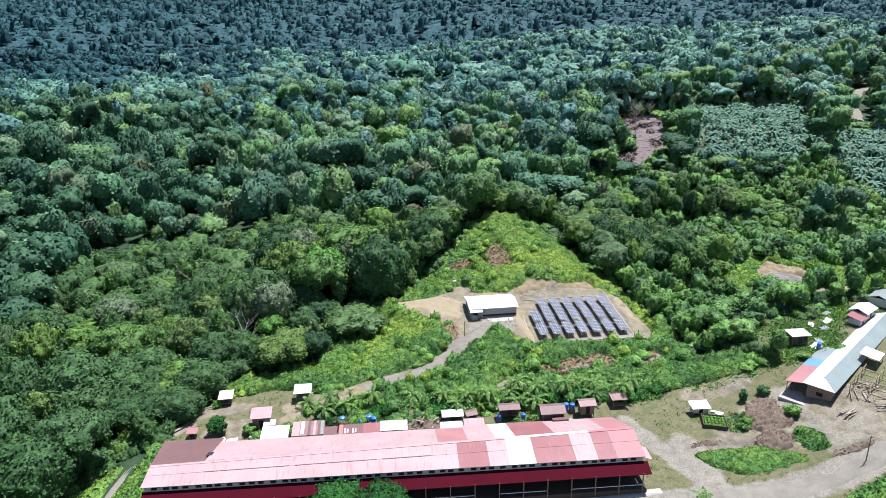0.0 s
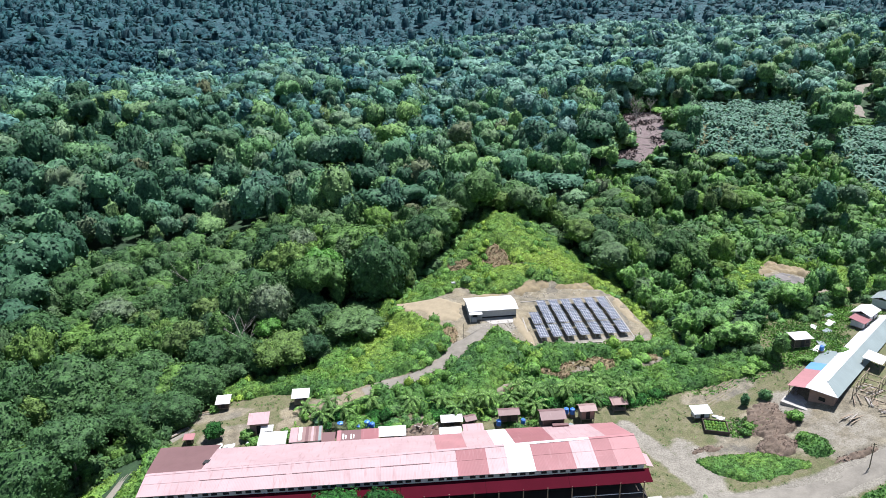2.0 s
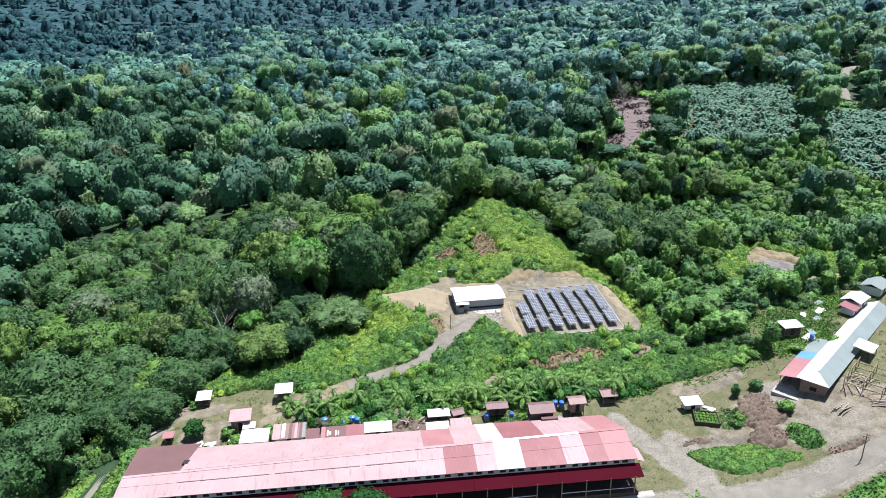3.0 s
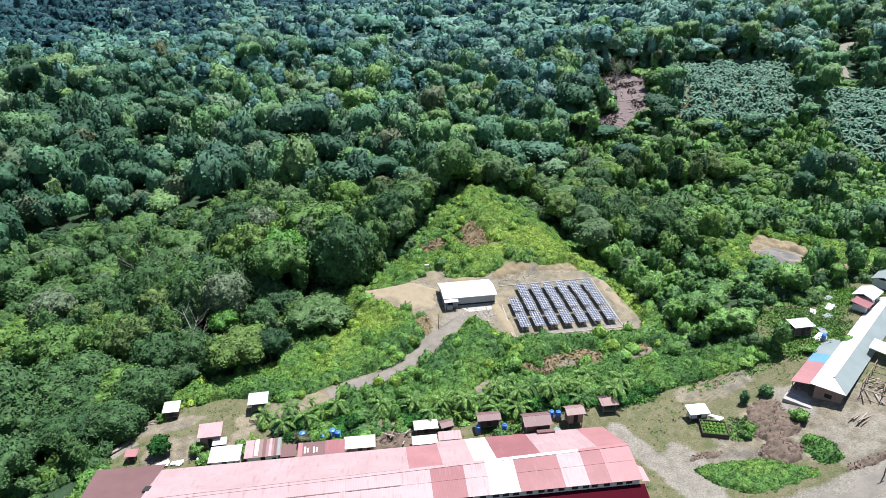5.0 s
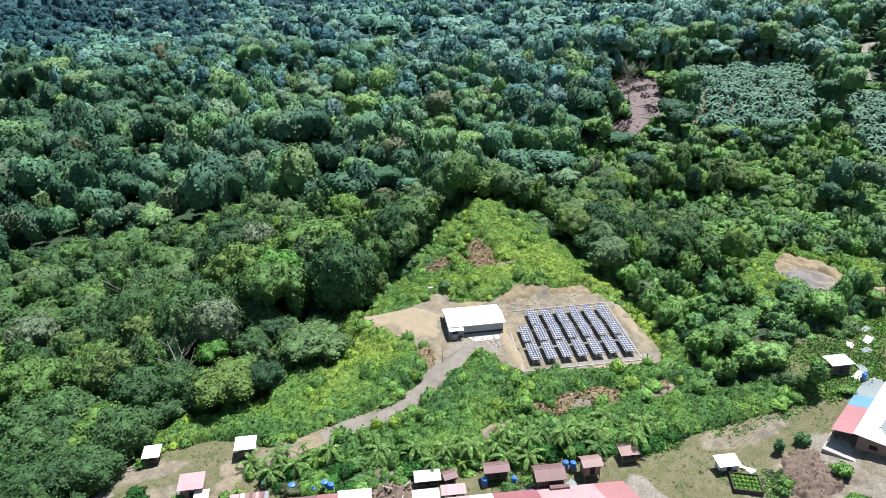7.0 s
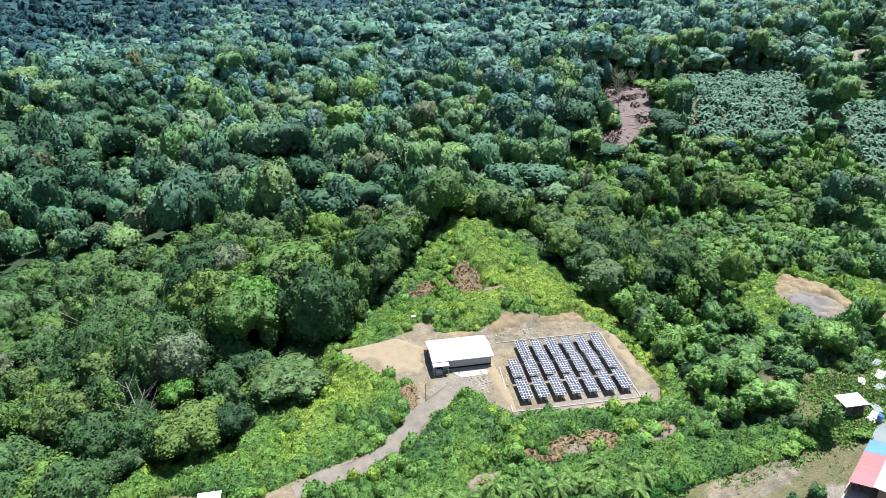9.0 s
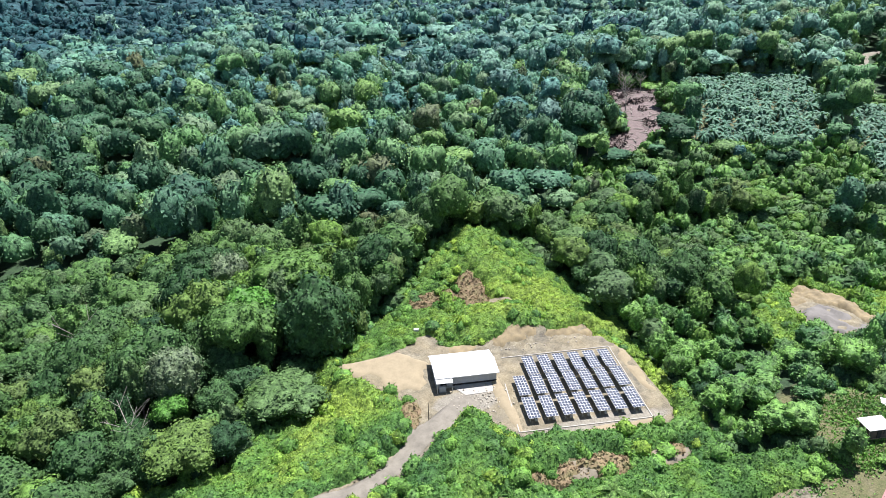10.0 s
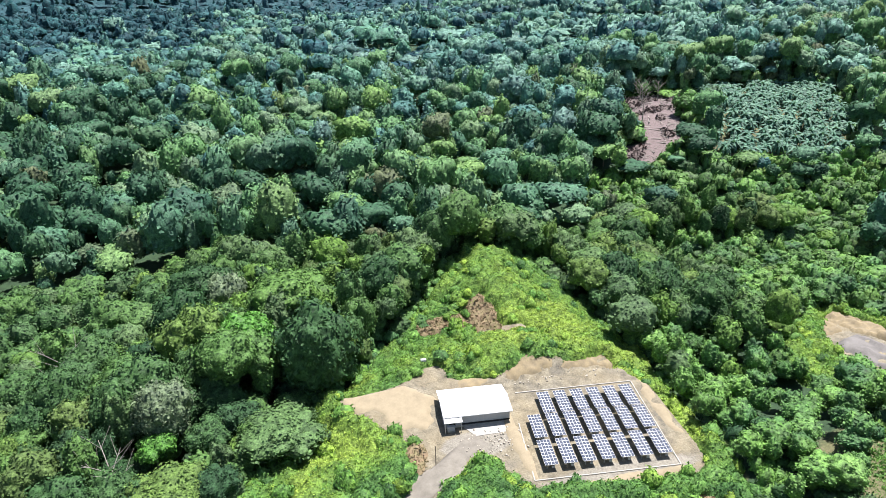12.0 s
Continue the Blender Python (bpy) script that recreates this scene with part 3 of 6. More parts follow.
def ground_sheet():
    xs, ys = spaced(-3600, 3600, -92, 118, 1.25, 1.09), spaced(-1500, 3600, -92, 72, 1.15, 1.07)
    gx, gy = np.meshgrid(xs, ys)
    z = ground_z(gx, gy)
    rough = sum(a * np.sin(gx * f + p) * np.sin(gy * f * 1.13 + q) for a, f, p, q in ((0.10, 0.8, 1, 2), (0.06, 1.9, 4, 0), (0.25, 0.23, 0, 5)))
    cut = sstep(8.5, 10, gy - 0.06 * (gx - 14)) * (1 - sstep(13, 16, gy - 0.06 * (gx - 14))) * sstep(2, 7, gx) * (1 - sstep(40, 47, gx))
    z = z + rough * (1 - 0.85 * pad_mask(gx, gy)) + cut * (1.3 * lattice(gx, gy, 2.1, 5) - 0.5)
    me = bpy.data.meshes.new("ground")
    nx, ny = len(xs), len(ys)
    me.vertices.add(nx * ny)
    me.vertices.foreach_set("co", np.stack([gx, gy, z], -1).astype(np.float32).ravel())
    i = (np.arange(ny - 1)[:, None] * nx + np.arange(nx - 1)[None, :]).ravel()
    loops = np.stack([i, i + 1, i + nx + 1, i + nx], -1).astype(np.int32)
    me.loops.add(loops.size)
    me.loops.foreach_set("vertex_index", loops.ravel())
    me.polygons.add(len(i))
    me.polygons.foreach_set("loop_start", np.arange(0, 4 * len(i), 4, dtype=np.int32))
    me.update(calc_edges=True)
    me.polygons.foreach_set("use_smooth", np.ones(len(i), bool))
    clay, grass, pale, burnt = cover(gx, gy)
    a = me.attributes.new("cover", "FLOAT_COLOR", "POINT")
    a.data.foreach_set("color", np.stack([clay, grass, pale, np.ones_like(clay)], -1).astype(np.float32).ravel())
    b = me.attributes.new("burnt", "FLOAT", "POINT")
    b.data.foreach_set("value", burnt.astype(np.float32).ravel())
    me.materials.append(SOIL)
    return tagged(new("ground", me), "hilly ground of clay, grass and forest litter", "ground", kind="structure")


def ribbon(name, line, half, lift, material, label, wander=0.25):
    """A road draped over the land, with uneven edges and a slight crown."""
    pts = []
    for (ax, ay, _), (bx, by, _) in zip(line, line[1:]):
        k = max(2, int(math.hypot(bx - ax, by - ay) / 1.2))
        pts += [(ax + (bx - ax) * s / k, ay + (by - ay) * s / k) for s in range(k)]
    pts = np.array(pts + [line[-1][:2]])
    for _ in range(6):
        pts[1:-1] = (pts[:-2] + 2 * pts[1:-1] + pts[2:]) / 4
    way = np.gradient(pts, axis=0)
    way /= np.linalg.norm(way, axis=1)[:, None]
    side = np.stack([way[:, 1], -way[:, 0]], -1)
    bm, rows = bmesh.new(), []
    cols = 7
    for k, (p, s) in enumerate(zip(pts, side)):
        row = []
        for c in range(cols):
            u = -1 + 2 * c / (cols - 1)
            w = half * u * (1 + (wander * math.sin(k * 0.53 + 2 * u) * math.sin(k * 0.21) if abs(u) == 1 else 0))
            q = p + s * w
            rut = -0.05 if c in (2, 4) else 0.0
            row.append(bm.verts.new((q[0], q[1], gz(q[0], q[1]) + (lift + rut if abs(u) < 1 else -0.12))))
        rows.append(row)
    for a, b in zip(rows, rows[1:]):
        for c in range(cols - 1):
            bm.faces.new((a[c], a[c + 1], b[c + 1], b[c])).smooth = True
    return tagged(part(name, bm, material), label, "road", kind="structure")


ground_sheet()
ribbon("road", VILLAGE_ROAD, 2.3, 0.20, GRAVEL, "pale gravel village road with worn wheel ruts")
ribbon("road_track", TRACK[:6] + [(-29.5, -26.2, 0)], 2.4, 0.18, TRACK_SOIL, "rutted dirt track climbing to the solar field", 0.6)
ribbon("road_far", FAR_ROAD, 2.6, 0.6, GRAVEL, "distant pale gravel road cut through forest")
ribbon("footpath", FOOTPATH, 0.75, 0.16, GRAVEL, "narrow pale footpath along the grassy bank")

# ---- forest ----
CAM_START = (-36.6, -160.3)           # the camera's start position; plants outside its view are left out


def in_wedge(x, y, spread=0.78, lean=0.3, front=-105):
    """Places within the camera's view, with a margin at the sides."""
    far = (y - CAM_START[1]) + 8
    return (np.abs((x - CAM_START[0]) - lean * far) < spread * far + 14) & (y > front)


def grows_forest(x, y):
    free = inside(x, y, SCRUB) | inside(x, y, VILLAGE) | inside(x, y, BURN) | inside(x, y, OIL_PALM) | inside(x, y, OIL_PALM_EAST) | inside(x, y, EAST_SLOPE) | inside(x, y, WEST_BANK)
    free |= inside(x - 5, y + 4, BURN) | inside(x + 6, y + 2, BURN)
    free |= inside(x + 3, y + 8, BURN) | inside(x + 4, y + 9, OIL_PALM) | inside(x + 4, y + 9, OIL_PALM_EAST)
    return ~free & (line_gap(x, y, FAR_ROAD)[0] > 7) & (pad_mask(x, y) < 0.05) & (np.hypot(x - 71, y + 38) > 10)


def low_growth(x, y):
    """Strip along the camera's sight line, kept to bushes so the far road shows."""
    low = np.zeros(np.shape(x), bool)
    for d in range(0, 56, 8):
        low |= line_gap(x + 0.66 * d, y + 0.75 * d, FAR_ROAD[:5])[0] < 8 - 0.04 * d
    return low


def plots(x0, x1, y0, y1, step):
    gx, gy = np.meshgrid(np.arange(x0, x1, step), np.arange(y0, y1, step * 0.87))
    gx = gx + (np.arange(gx.shape[0]) % 2)[:, None] * step / 2
    gx, gy = gx.ravel() + rng.uniform(-0.42, 0.42, gx.size) * step, gy.ravel() + rng.uniform(-0.42, 0.42, gx.size) * step
    return gx, gy


def placed(shapes, x, y, z, scale, tall):
    """Many plants as one: each takes one of the shapes, turned and scaled."""
    kind = rng.integers(0, len(shapes), len(x))
    tint = rng.uniform(0, 1, len(x))
    parts_, tints = [], []
    for k, (co, tri) in enumerate(shapes):
        at = np.nonzero(kind == k)[0]
        if not len(at):
            continue
        a = rng.uniform(0, 2 * np.pi, len(at))
        c, s = (np.cos(a) * scale[at])[:, None], (np.sin(a) * scale[at])[:, None]
        q = np.empty((len(at), len(co), 3), np.float32)
        q[..., 0] = c * co[:, 0] - s * co[:, 1] + x[at][:, None]
        q[..., 1] = s * co[:, 0] + c * co[:, 1] + y[at][:, None]
        q[..., 2] = co[:, 2] * tall[at][:, None] + z[at][:, None]
        many = (tri[None] + (np.arange(len(at)) * len(co))[:, None, None]).reshape(-1, 3)
        parts_.append((q.reshape(-1, 3), many))
        tints.append(np.repeat(tint[at], len(co)))
    return joined(parts_), np.concatenate(tints)


def stuff(name, shapes, x, y, scale, tall, material, label, category, sink=0.0):
    shape, t = placed(shapes, x, y, ground_z(x, y) - sink, scale, tall)
    return tagged(new(name, plant_mesh(name, shape, t, material)), label, category, kind="stuff")


def carpet(name, mask, area, step, low, high, per_metre, size, tone, material, label, category, long=1.4, seed=1, kind="stuff", lump=1.0):
    """Unbroken low plants: an uneven sheet of foliage draped over the land and loose leaves standing out of it."""
    x0, x1, y0, y1 = area
    gx, gy = np.meshgrid(np.arange(x0, x1, step), np.arange(y0, y1, step))
    on = mask(gx, gy).astype(float)
    soft = on.copy()
    for _ in range(4):
        soft[1:-1, 1:-1] = (soft[1:-1, 1:-1] * 2 + soft[:-2, 1:-1] + soft[2:, 1:-1] + soft[1:-1, :-2] + soft[1:-1, 2:]) / 6
    lumps = 0.45 * lattice(gx, gy, 1.3 * lump, seed) + 0.35 * lattice(gx, gy, 3.1 * lump, seed + 1) + 0.2 * lattice(gx, gy, 0.7 * lump, seed + 2)
    rise = np.clip(soft * 1.6 - 0.6, 0, 1)
    z = ground_z(gx, gy) + (low + (high - low) * np.clip(lumps * 1.8 - 0.4, 0, 1)) * rise - 0.5 * (1 - rise)
    jx, jy = gx + rng.uniform(-0.3, 0.3, gx.shape) * step, gy + rng.uniform(-0.3, 0.3, gx.shape) * step
    tint = np.clip(tone(gx, gy) + 0.12 * (lumps - 0.5), 0.0, 1.0)
    ny_, nx_ = gx.shape
    use = soft > 0.12
    quad = use[:-1, :-1] & use[1:, :-1] & use[:-1, 1:] & use[1:, 1:]
    a = (np.arange(ny_)[:, None] * nx_ + np.arange(nx_)[None])[:-1, :-1][quad]
    tri = np.concatenate([np.stack([a, a + 1, a + nx_ + 1], -1), np.stack([a, a + nx_ + 1, a + nx_], -1)])
    kept, tri = np.unique(tri, return_inverse=True)
    sheet = (np.stack([jx, jy, z], -1).reshape(-1, 3)[kept], tri.reshape(-1, 3))
    at = rng.choice(np.nonzero((rise > 0.3).ravel())[0], int(on.sum() * step * step * per_metre))
    centre = np.stack([jx, jy, z], -1).reshape(-1, 3)[at] + rng.uniform(-0.5, 0.5, (len(at), 3)) * np.array([step, step, 0.1]) + np.array([0, 0, size * 0.3])
    up = rng.normal(size=(len(at), 3)) * 0.7 + np.array([0, 0, 0.9])
    leaves = blades(leaves_on(centre, up, size, 0.5, long)) if per_metre else (np.zeros((0, 3)), np.zeros((0, 3), int))
    tints = np.concatenate([tint.ravel()[kept] * 0.85, np.repeat(np.clip(tint.ravel()[at] + rng.uniform(-0.14, 0.2, len(at)), 0, 1), 4)])
    return tagged(new(name, plant_mesh(name, joined([sheet, leaves]), tints, material)), label, category, kind=kind)


# single trees of the near forest
NEAR_KINDS = [("broadleaf_tree", 5.8, 13.0, 3.5, 3, 40, 0.9, 1250, 0.48, -0.6, LEAF_NEAR, "tall dense green rainforest tree with a clumped crown"),
              ("spreading_tree", 7.6, 10.5, 6.5, 4, 52, 1.0, 1500, 0.52, -0.45, LEAF_NEAR, "wide spreading rainforest tree above its neighbours"),
              ("slender_tree", 3.6, 15.0, 3.0, 2, 34, 0.8, 950, 0.44, -0.8, LEAF_NEAR, "slender dark green rainforest tree with a narrow crown"),
              ("young_tree", 3.9, 8.0, 1.0, 3, 28, 0.75, 760, 0.43, -0.7, LEAF_YOUNG, "young bright green tree at the forest edge"),
              ("pale_tree", 5.8, 12.0, 4.5, 1, 56, 0.9, 1350, 0.45, -0.65, LEAF_PALE, "grey-leaved rainforest tree with a wide pale crown"),
              ("lime_tree", 5.2, 7.5, 5.5, 3, 36, 0.85, 950, 0.5, -0.4, LEAF_LIME, "rainforest tree with a fresh lime-green crown"),
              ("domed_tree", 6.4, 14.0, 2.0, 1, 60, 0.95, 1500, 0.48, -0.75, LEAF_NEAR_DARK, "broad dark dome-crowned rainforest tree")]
near_trees = []
for name, radius, height, base, masses, lobes, grain, sprays, size, low, leafage, label in NEAR_KINDS:
    root = thing(name, pose(0, 0, -400), label, "tree", "trees of the near forest")
    body = new("crown", plant_mesh("crown", canopy(radius, height, base, masses, lobes, grain, sprays, size, low, (0.14, 0.27)), 0, leafage))
    stem = new("trunk", trunk_mesh("trunk", base + height * 0.6, 0.16 + radius * 0.035, 5, radius * 0.5))
    body.parent = stem.parent = root
    near_trees.append(root)


def swell(x, y):
    """Stands of taller and lower forest, a few crowns wide."""
    return 1 + 0.16 * np.sin(x / 11 + 1.3 * np.sin(y / 17)) + 0.14 * np.sin(y / 9 + 1.7 * np.sin(x / 23)) + 0.1 * np.sin((x + y) / 41)


nx, ny = plots(-118, 136, -100, 90, 5.6)
MARKED = [(-51.6, 12.4, 4, 1.15), (-40.8, 29.0, 5, 1.1), (-43.5, 62.7, 4, 1.0), (-49.5, 67.6, 1, 1.1), (67.3, 38, 6, 1.15), (74.7, 27, 6, 1.0), (60, 31, 2, 1.05), (57.5, 42, 6, 1.0), (84, 36, 0, 1.0), (72.4, 17.9, 2, 0.72), (64, 16, 3, 1.0), (79, 20, 2, 0.8),
          (-12, 44, 2, 1.15), (-3, 50, 6, 1.0), (6, 58, 0, 1.15), (14, 68, 6, 1.05), (-20, 40, 2, 1.1), (-16.5, 31.5, 3, 1.15), (27, 74, 0, 1.1), (40, 72, 6, 1.0), (50, 58, 0, 1.0), (-33, 22, 2, 0.9)]      # trees that stand out by colour, form or height
keep = grows_forest(nx, ny) & in_wedge(nx, ny)
for x, y, _, s in MARKED:
    keep &= np.hypot(nx - x, ny - y) > 4.5 * s
nx, ny = nx[keep], ny[keep]
first = np.argsort(np.hypot(nx + 30, ny + 60) - 60 * (nx < -20) * (ny < 60), kind="stable")
single, rest = first[:256], first[256:]
used = set()
for x, y, kind, s in MARKED:
    m = Matrix.LocRotScale((x, y, gz(x, y) - 0.2), Euler((0, 0, x)), (s, s, s))
    if kind in used:
        copy_thing(near_trees[kind], m)
    else:
        used.add(kind)
        near_trees[kind].matrix_world = m
edge = lambda x, y: bool(inside(x + 11, y - 4, SCRUB) | inside(x, y - 12, SCRUB) | inside(x - 10, y, SCRUB) | inside(x + 12, y, VILLAGE))
for k, (x, y) in enumerate(zip(nx[single], ny[single])):
    east = x > 40
    # West edge: its darkness is put into more dark-leaved trees.
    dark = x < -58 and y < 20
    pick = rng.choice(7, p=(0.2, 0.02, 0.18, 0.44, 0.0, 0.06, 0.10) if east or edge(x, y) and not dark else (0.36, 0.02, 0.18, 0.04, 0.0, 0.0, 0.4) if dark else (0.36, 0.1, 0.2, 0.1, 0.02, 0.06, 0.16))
    s = rng.uniform(0.7, 1.1) if east else math.exp(rng.normal(-0.06, 0.24))
    s *= 0.68 if x > 58 and y < 4 else 0.82 if x < -15 and y < 32 else 1.0
    sunk = 0.2 + 2.4 * s * float(edge(x, y))
    m = Matrix.LocRotScale((x, y, gz(x, y) - sunk), Euler((0, 0, rng.uniform(0, 6.28))), (s, s, s * rng.uniform(0.8, 1.15) * float(swell(x, y))))
    if pick in used:
        copy_thing(near_trees[pick], m)
    else:
        used.add(pick)
        near_trees[pick].matrix_world = m

MID = [canopy(r, h, b, m, k, 1.9, int(n * 0.86), 1.0, low, (0.17, 0.31), 0.27, 0.75) for r, h, b, m, k, n, low in ((5.4, 12.5, 5.0, 3, 20, 150, -0.4), (6.4, 12.0, 6.5, 4, 24, 185, -0.35), (3.7, 15.0, 4.5, 2, 17, 135, -0.6), (4.6, 10.5, 5.5, 3, 18, 125, -0.4), (7.2, 10.5, 9.0, 4, 26, 190, -0.3), (5.8, 14.5, 4.5, 1, 26, 185, -0.5))]
BACK = [canopy(r, h, b, m, k, 2.5, n, 1.25, low, (0.18, 0.32), 0.27, 0.75) for r, h, b, m, k, n, low in ((5.4, 12.5, 5.0, 3, 16, 74, -0.3), (6.4, 12.0, 6.5, 4, 18, 88, -0.25), (3.7, 15.0, 4.5, 2, 14, 66, -0.4), (4.6, 10.5, 5.5, 3, 14, 62, -0.3), (7.2, 10.5, 9.0, 4, 20, 92, -0.2), (5.8, 14.5, 4.5, 1, 20, 90, -0.35))]
FAR = [canopy(r, h, b, m, k, 3.5, n, 1.9, -0.1, (0.24, 0.4), 0.26, 0.75) for r, h, b, m, k, n in ((6.2, 14.0, 5.0, 1, 8, 26), (7.6, 14.0, 5.5, 3, 9, 30), (4.8, 17.0, 5.0, 2, 7, 24), (8.6, 13.0, 8.0, 3, 10, 32))]


def depth(x, y):
    """Distance up the valley, with an uneven edge to each belt of forest."""
    return y + 34 * np.sin(x / 83) + 22 * np.sin(x / 29 + y / 47) + 9 * np.sin(x / 11)


mx, my = plots(-360, 480, -100, 420, 7.0)
keep = grows_forest(mx, my) & ~((mx > 84) & (my < 124) & (swell(mx, my) < 1.16)) & ~low_growth(mx, my) & in_wedge(mx, my) & ~((mx > -118) & (mx < 136) & (my < 90)) & (depth(mx, my) < 345)
mx, my = mx[keep], my[keep]
low = np.where((mx > 80) & (my < 128 + 14 * np.sin(mx / 19)), 0.8, 1.0)
wide = np.clip(np.exp(rng.normal(0.0, 0.26, len(mx))), 0.6, 1.55) * (0.4 + 0.6 * low) * 0.82
tall = np.clip((wide / 0.82) ** 0.7 * rng.uniform(0.75, 1.3, len(mx)) * swell(mx, my), 0.5, 1.6) * low
tall = tall * np.where(inside(mx + 6, my + 18, BURN) | inside(mx + 10, my + 28, BURN) | inside(mx + 7, my + 20, OIL_PALM), 0.62, 1.0)
# Share of trees with haze painted into their leaves grows with distance.
hazy = rng.uniform(0, 1, len(mx)) < np.clip((depth(mx, my) - 150) / 200, 0, 1)
# Western forest's darkness put into leaf colour: dark tones commoner towards -x.
dark_toned = ~hazy & (rng.uniform(0, 1, len(mx)) < 0.18 + 0.5 * sstep(-35, -95, mx))
for name, keep, leafage, label in (("forest", ~hazy & ~dark_toned, LEAF, "unbroken rainforest canopy of rounded green crowns"), ("forest_dark", dark_toned, LEAF_DARK, "darker crowns in the rainforest canopy")):
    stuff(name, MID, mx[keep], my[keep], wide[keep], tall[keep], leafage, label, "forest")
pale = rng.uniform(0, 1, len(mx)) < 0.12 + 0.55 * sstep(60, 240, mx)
for name, keep, leafage, label in (("forest_back", hazy & ~pale, LEAF_FAR, "rainforest canopy further up the valley with haze in its leaf colour"), ("forest_pale", hazy & pale, LEAF_FAR_PALE, "paler crowns in the back forest with haze in their leaf colour")):
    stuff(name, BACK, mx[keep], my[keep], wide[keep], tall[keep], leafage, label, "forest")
ex, ey = nx[rest], ny[rest]
LUSH = [canopy(r, h, b, m, k, 1.15, 320, 0.6, -0.6, (0.17, 0.3)) for r, h, b, m, k in ((4.4, 11.5, 3.5, 3, 26), (3.4, 12.5, 3.0, 1, 22), (4.0, 8.5, 3.0, 2, 24))]
EDGE = [canopy(r, h, b, m, k, 1.4, 300, 0.64, -0.5, (0.17, 0.3), 0.3, 0.6) for r, h, b, m, k in ((5.2, 11.5, 4.5, 3, 22), (3.6, 13.0, 4.0, 1, 18), (4.4, 8.5, 4.0, 2, 18), (6.4, 12.0, 4.0, 1, 28))]
wide, tall = np.clip(np.exp(rng.normal(-0.12, 0.2, len(ex))), 0.65, 1.25), rng.uniform(0.7, 1.0, len(ex)) * swell(ex, ey)
lush = (ex > 42) & (ey < 12 + 6 * np.sin(ex / 7)) | (ex > 86 + 9 * np.sin(ey / 6)) & (ey < 74)
for name, keep, leafage, label in (("forest_edge", ~lush, LEAF, "young mixed forest beyond the knoll"), ("lush_edge", lush, LEAF_YOUNG, "lush bright green trees in the hollow by the hall")):
    stuff(name, LUSH if name == "lush_edge" else EDGE, ex[keep], ey[keep], wide[keep] * (0.75 if name == "lush_edge" else 1), tall[keep] * (0.6 if name == "lush_edge" else 1), LEAF_NEAR if leafage is LEAF else leafage, label, "forest")

# low trees filling the gaps below the crowns
px_, py_ = plots(-150, 350, -100, 290, 6.8)
opens = np.zeros(len(px_), bool)
for sx, sy in ((0, 10), (5, 12), (9, 22), (13, 6), (-6, 8), (4, 30), (14, 36), (22, 48)):
    for field in (OIL_PALM, OIL_PALM_EAST, BURN):
        opens |= inside(px_ - sx, py_ - sy, field)
opens |= line_gap(px_, py_, FAR_ROAD)[0] < 22
keep = grows_forest(px_, py_) & ~low_growth(px_, py_) & in_wedge(px_, py_, 0.74) & (opens | (px_ < 136) & (py_ < 90) & (py_ > 0))
px_, py_, opens = px_[keep], py_[keep], opens[keep]
LOW = [canopy(3.8, 6.5, -0.5, 1, 9, 2.0, 64, 0.8, 0.0, (0.26, 0.4)), canopy(3.2, 8.5, -0.5, 1, 9, 2.0, 64, 0.78, -0.1, (0.26, 0.4))]
wide, tall = rng.uniform(0.85, 1.3, len(px_)), rng.uniform(0.5, 1.1, len(px_)) * np.where(opens, 1.7, 1.0)
lower = py_ < 100
for name, keep, leafage, label in (("understorey", lower, LEAF_NEAR, "dark understorey between the near forest trees"), ("understorey_back", ~lower, LEAF, "low trees below the crowns further up the valley")):
    stuff(name, LOW, px_[keep], py_[keep], wide[keep], tall[keep], leafage, label, "forest", 0.2)

# bushy regrowth on the slope below the plantation
gx_, gy_ = plots(82, 350, 18, 262, 4.4)
behind = inside(gx_ - 5, gy_ - 16, OIL_PALM) | inside(gx_ - 5, gy_ - 16, OIL_PALM_EAST) | inside(gx_ - 5, gy_ - 16, BURN) | inside(gx_ - 3, gy_ - 9, OIL_PALM) | inside(gx_ - 3, gy_ - 9, OIL_PALM_EAST) | inside(gx_ - 3, gy_ - 9, BURN) | inside(gx_ - 8, gy_, BURN) | inside(gx_ - 9, gy_, OIL_PALM)
front = inside(gx_ + 3, gy_ + 8, BURN) | inside(gx_ + 4, gy_ + 9, OIL_PALM) | inside(gx_ + 4, gy_ + 9, OIL_PALM_EAST)
open_ = inside(gx_, gy_, OIL_PALM) | inside(gx_, gy_, OIL_PALM_EAST) | inside(gx_, gy_, BURN)
keep = in_wedge(gx_, gy_) & ~open_ & ((grows_forest(gx_, gy_) & ((gy_ < 134) | low_growth(gx_, gy_))) | behind | front) & (line_gap(gx_, gy_, FAR_ROAD)[0] > 5)
gx_, gy_ = gx_[keep], gy_[keep]
REGROWTH = [canopy(2.9, 5.0, -0.8, 1, 9, 1.4, 56, 0.72, -0.3, (0.26, 0.42)), canopy(2.4, 6.6, -0.8, 2, 9, 1.4, 56, 0.7, -0.5, (0.26, 0.42)), canopy(3.6, 4.4, -0.8, 3, 10, 1.5, 60, 0.75, -0.2, (0.24, 0.38))]
wide, tall = np.exp(rng.normal(0.08, 0.28, len(gx_))), np.exp(rng.normal(0.02, 0.3, len(gx_))) * np.where(low_growth(gx_, gy_), 0.5, 1.0)
fresh = rng.uniform(0, 1, len(gx_)) < 0.25 + 0.6 * lattice(gx_, gy_, 17, 33)
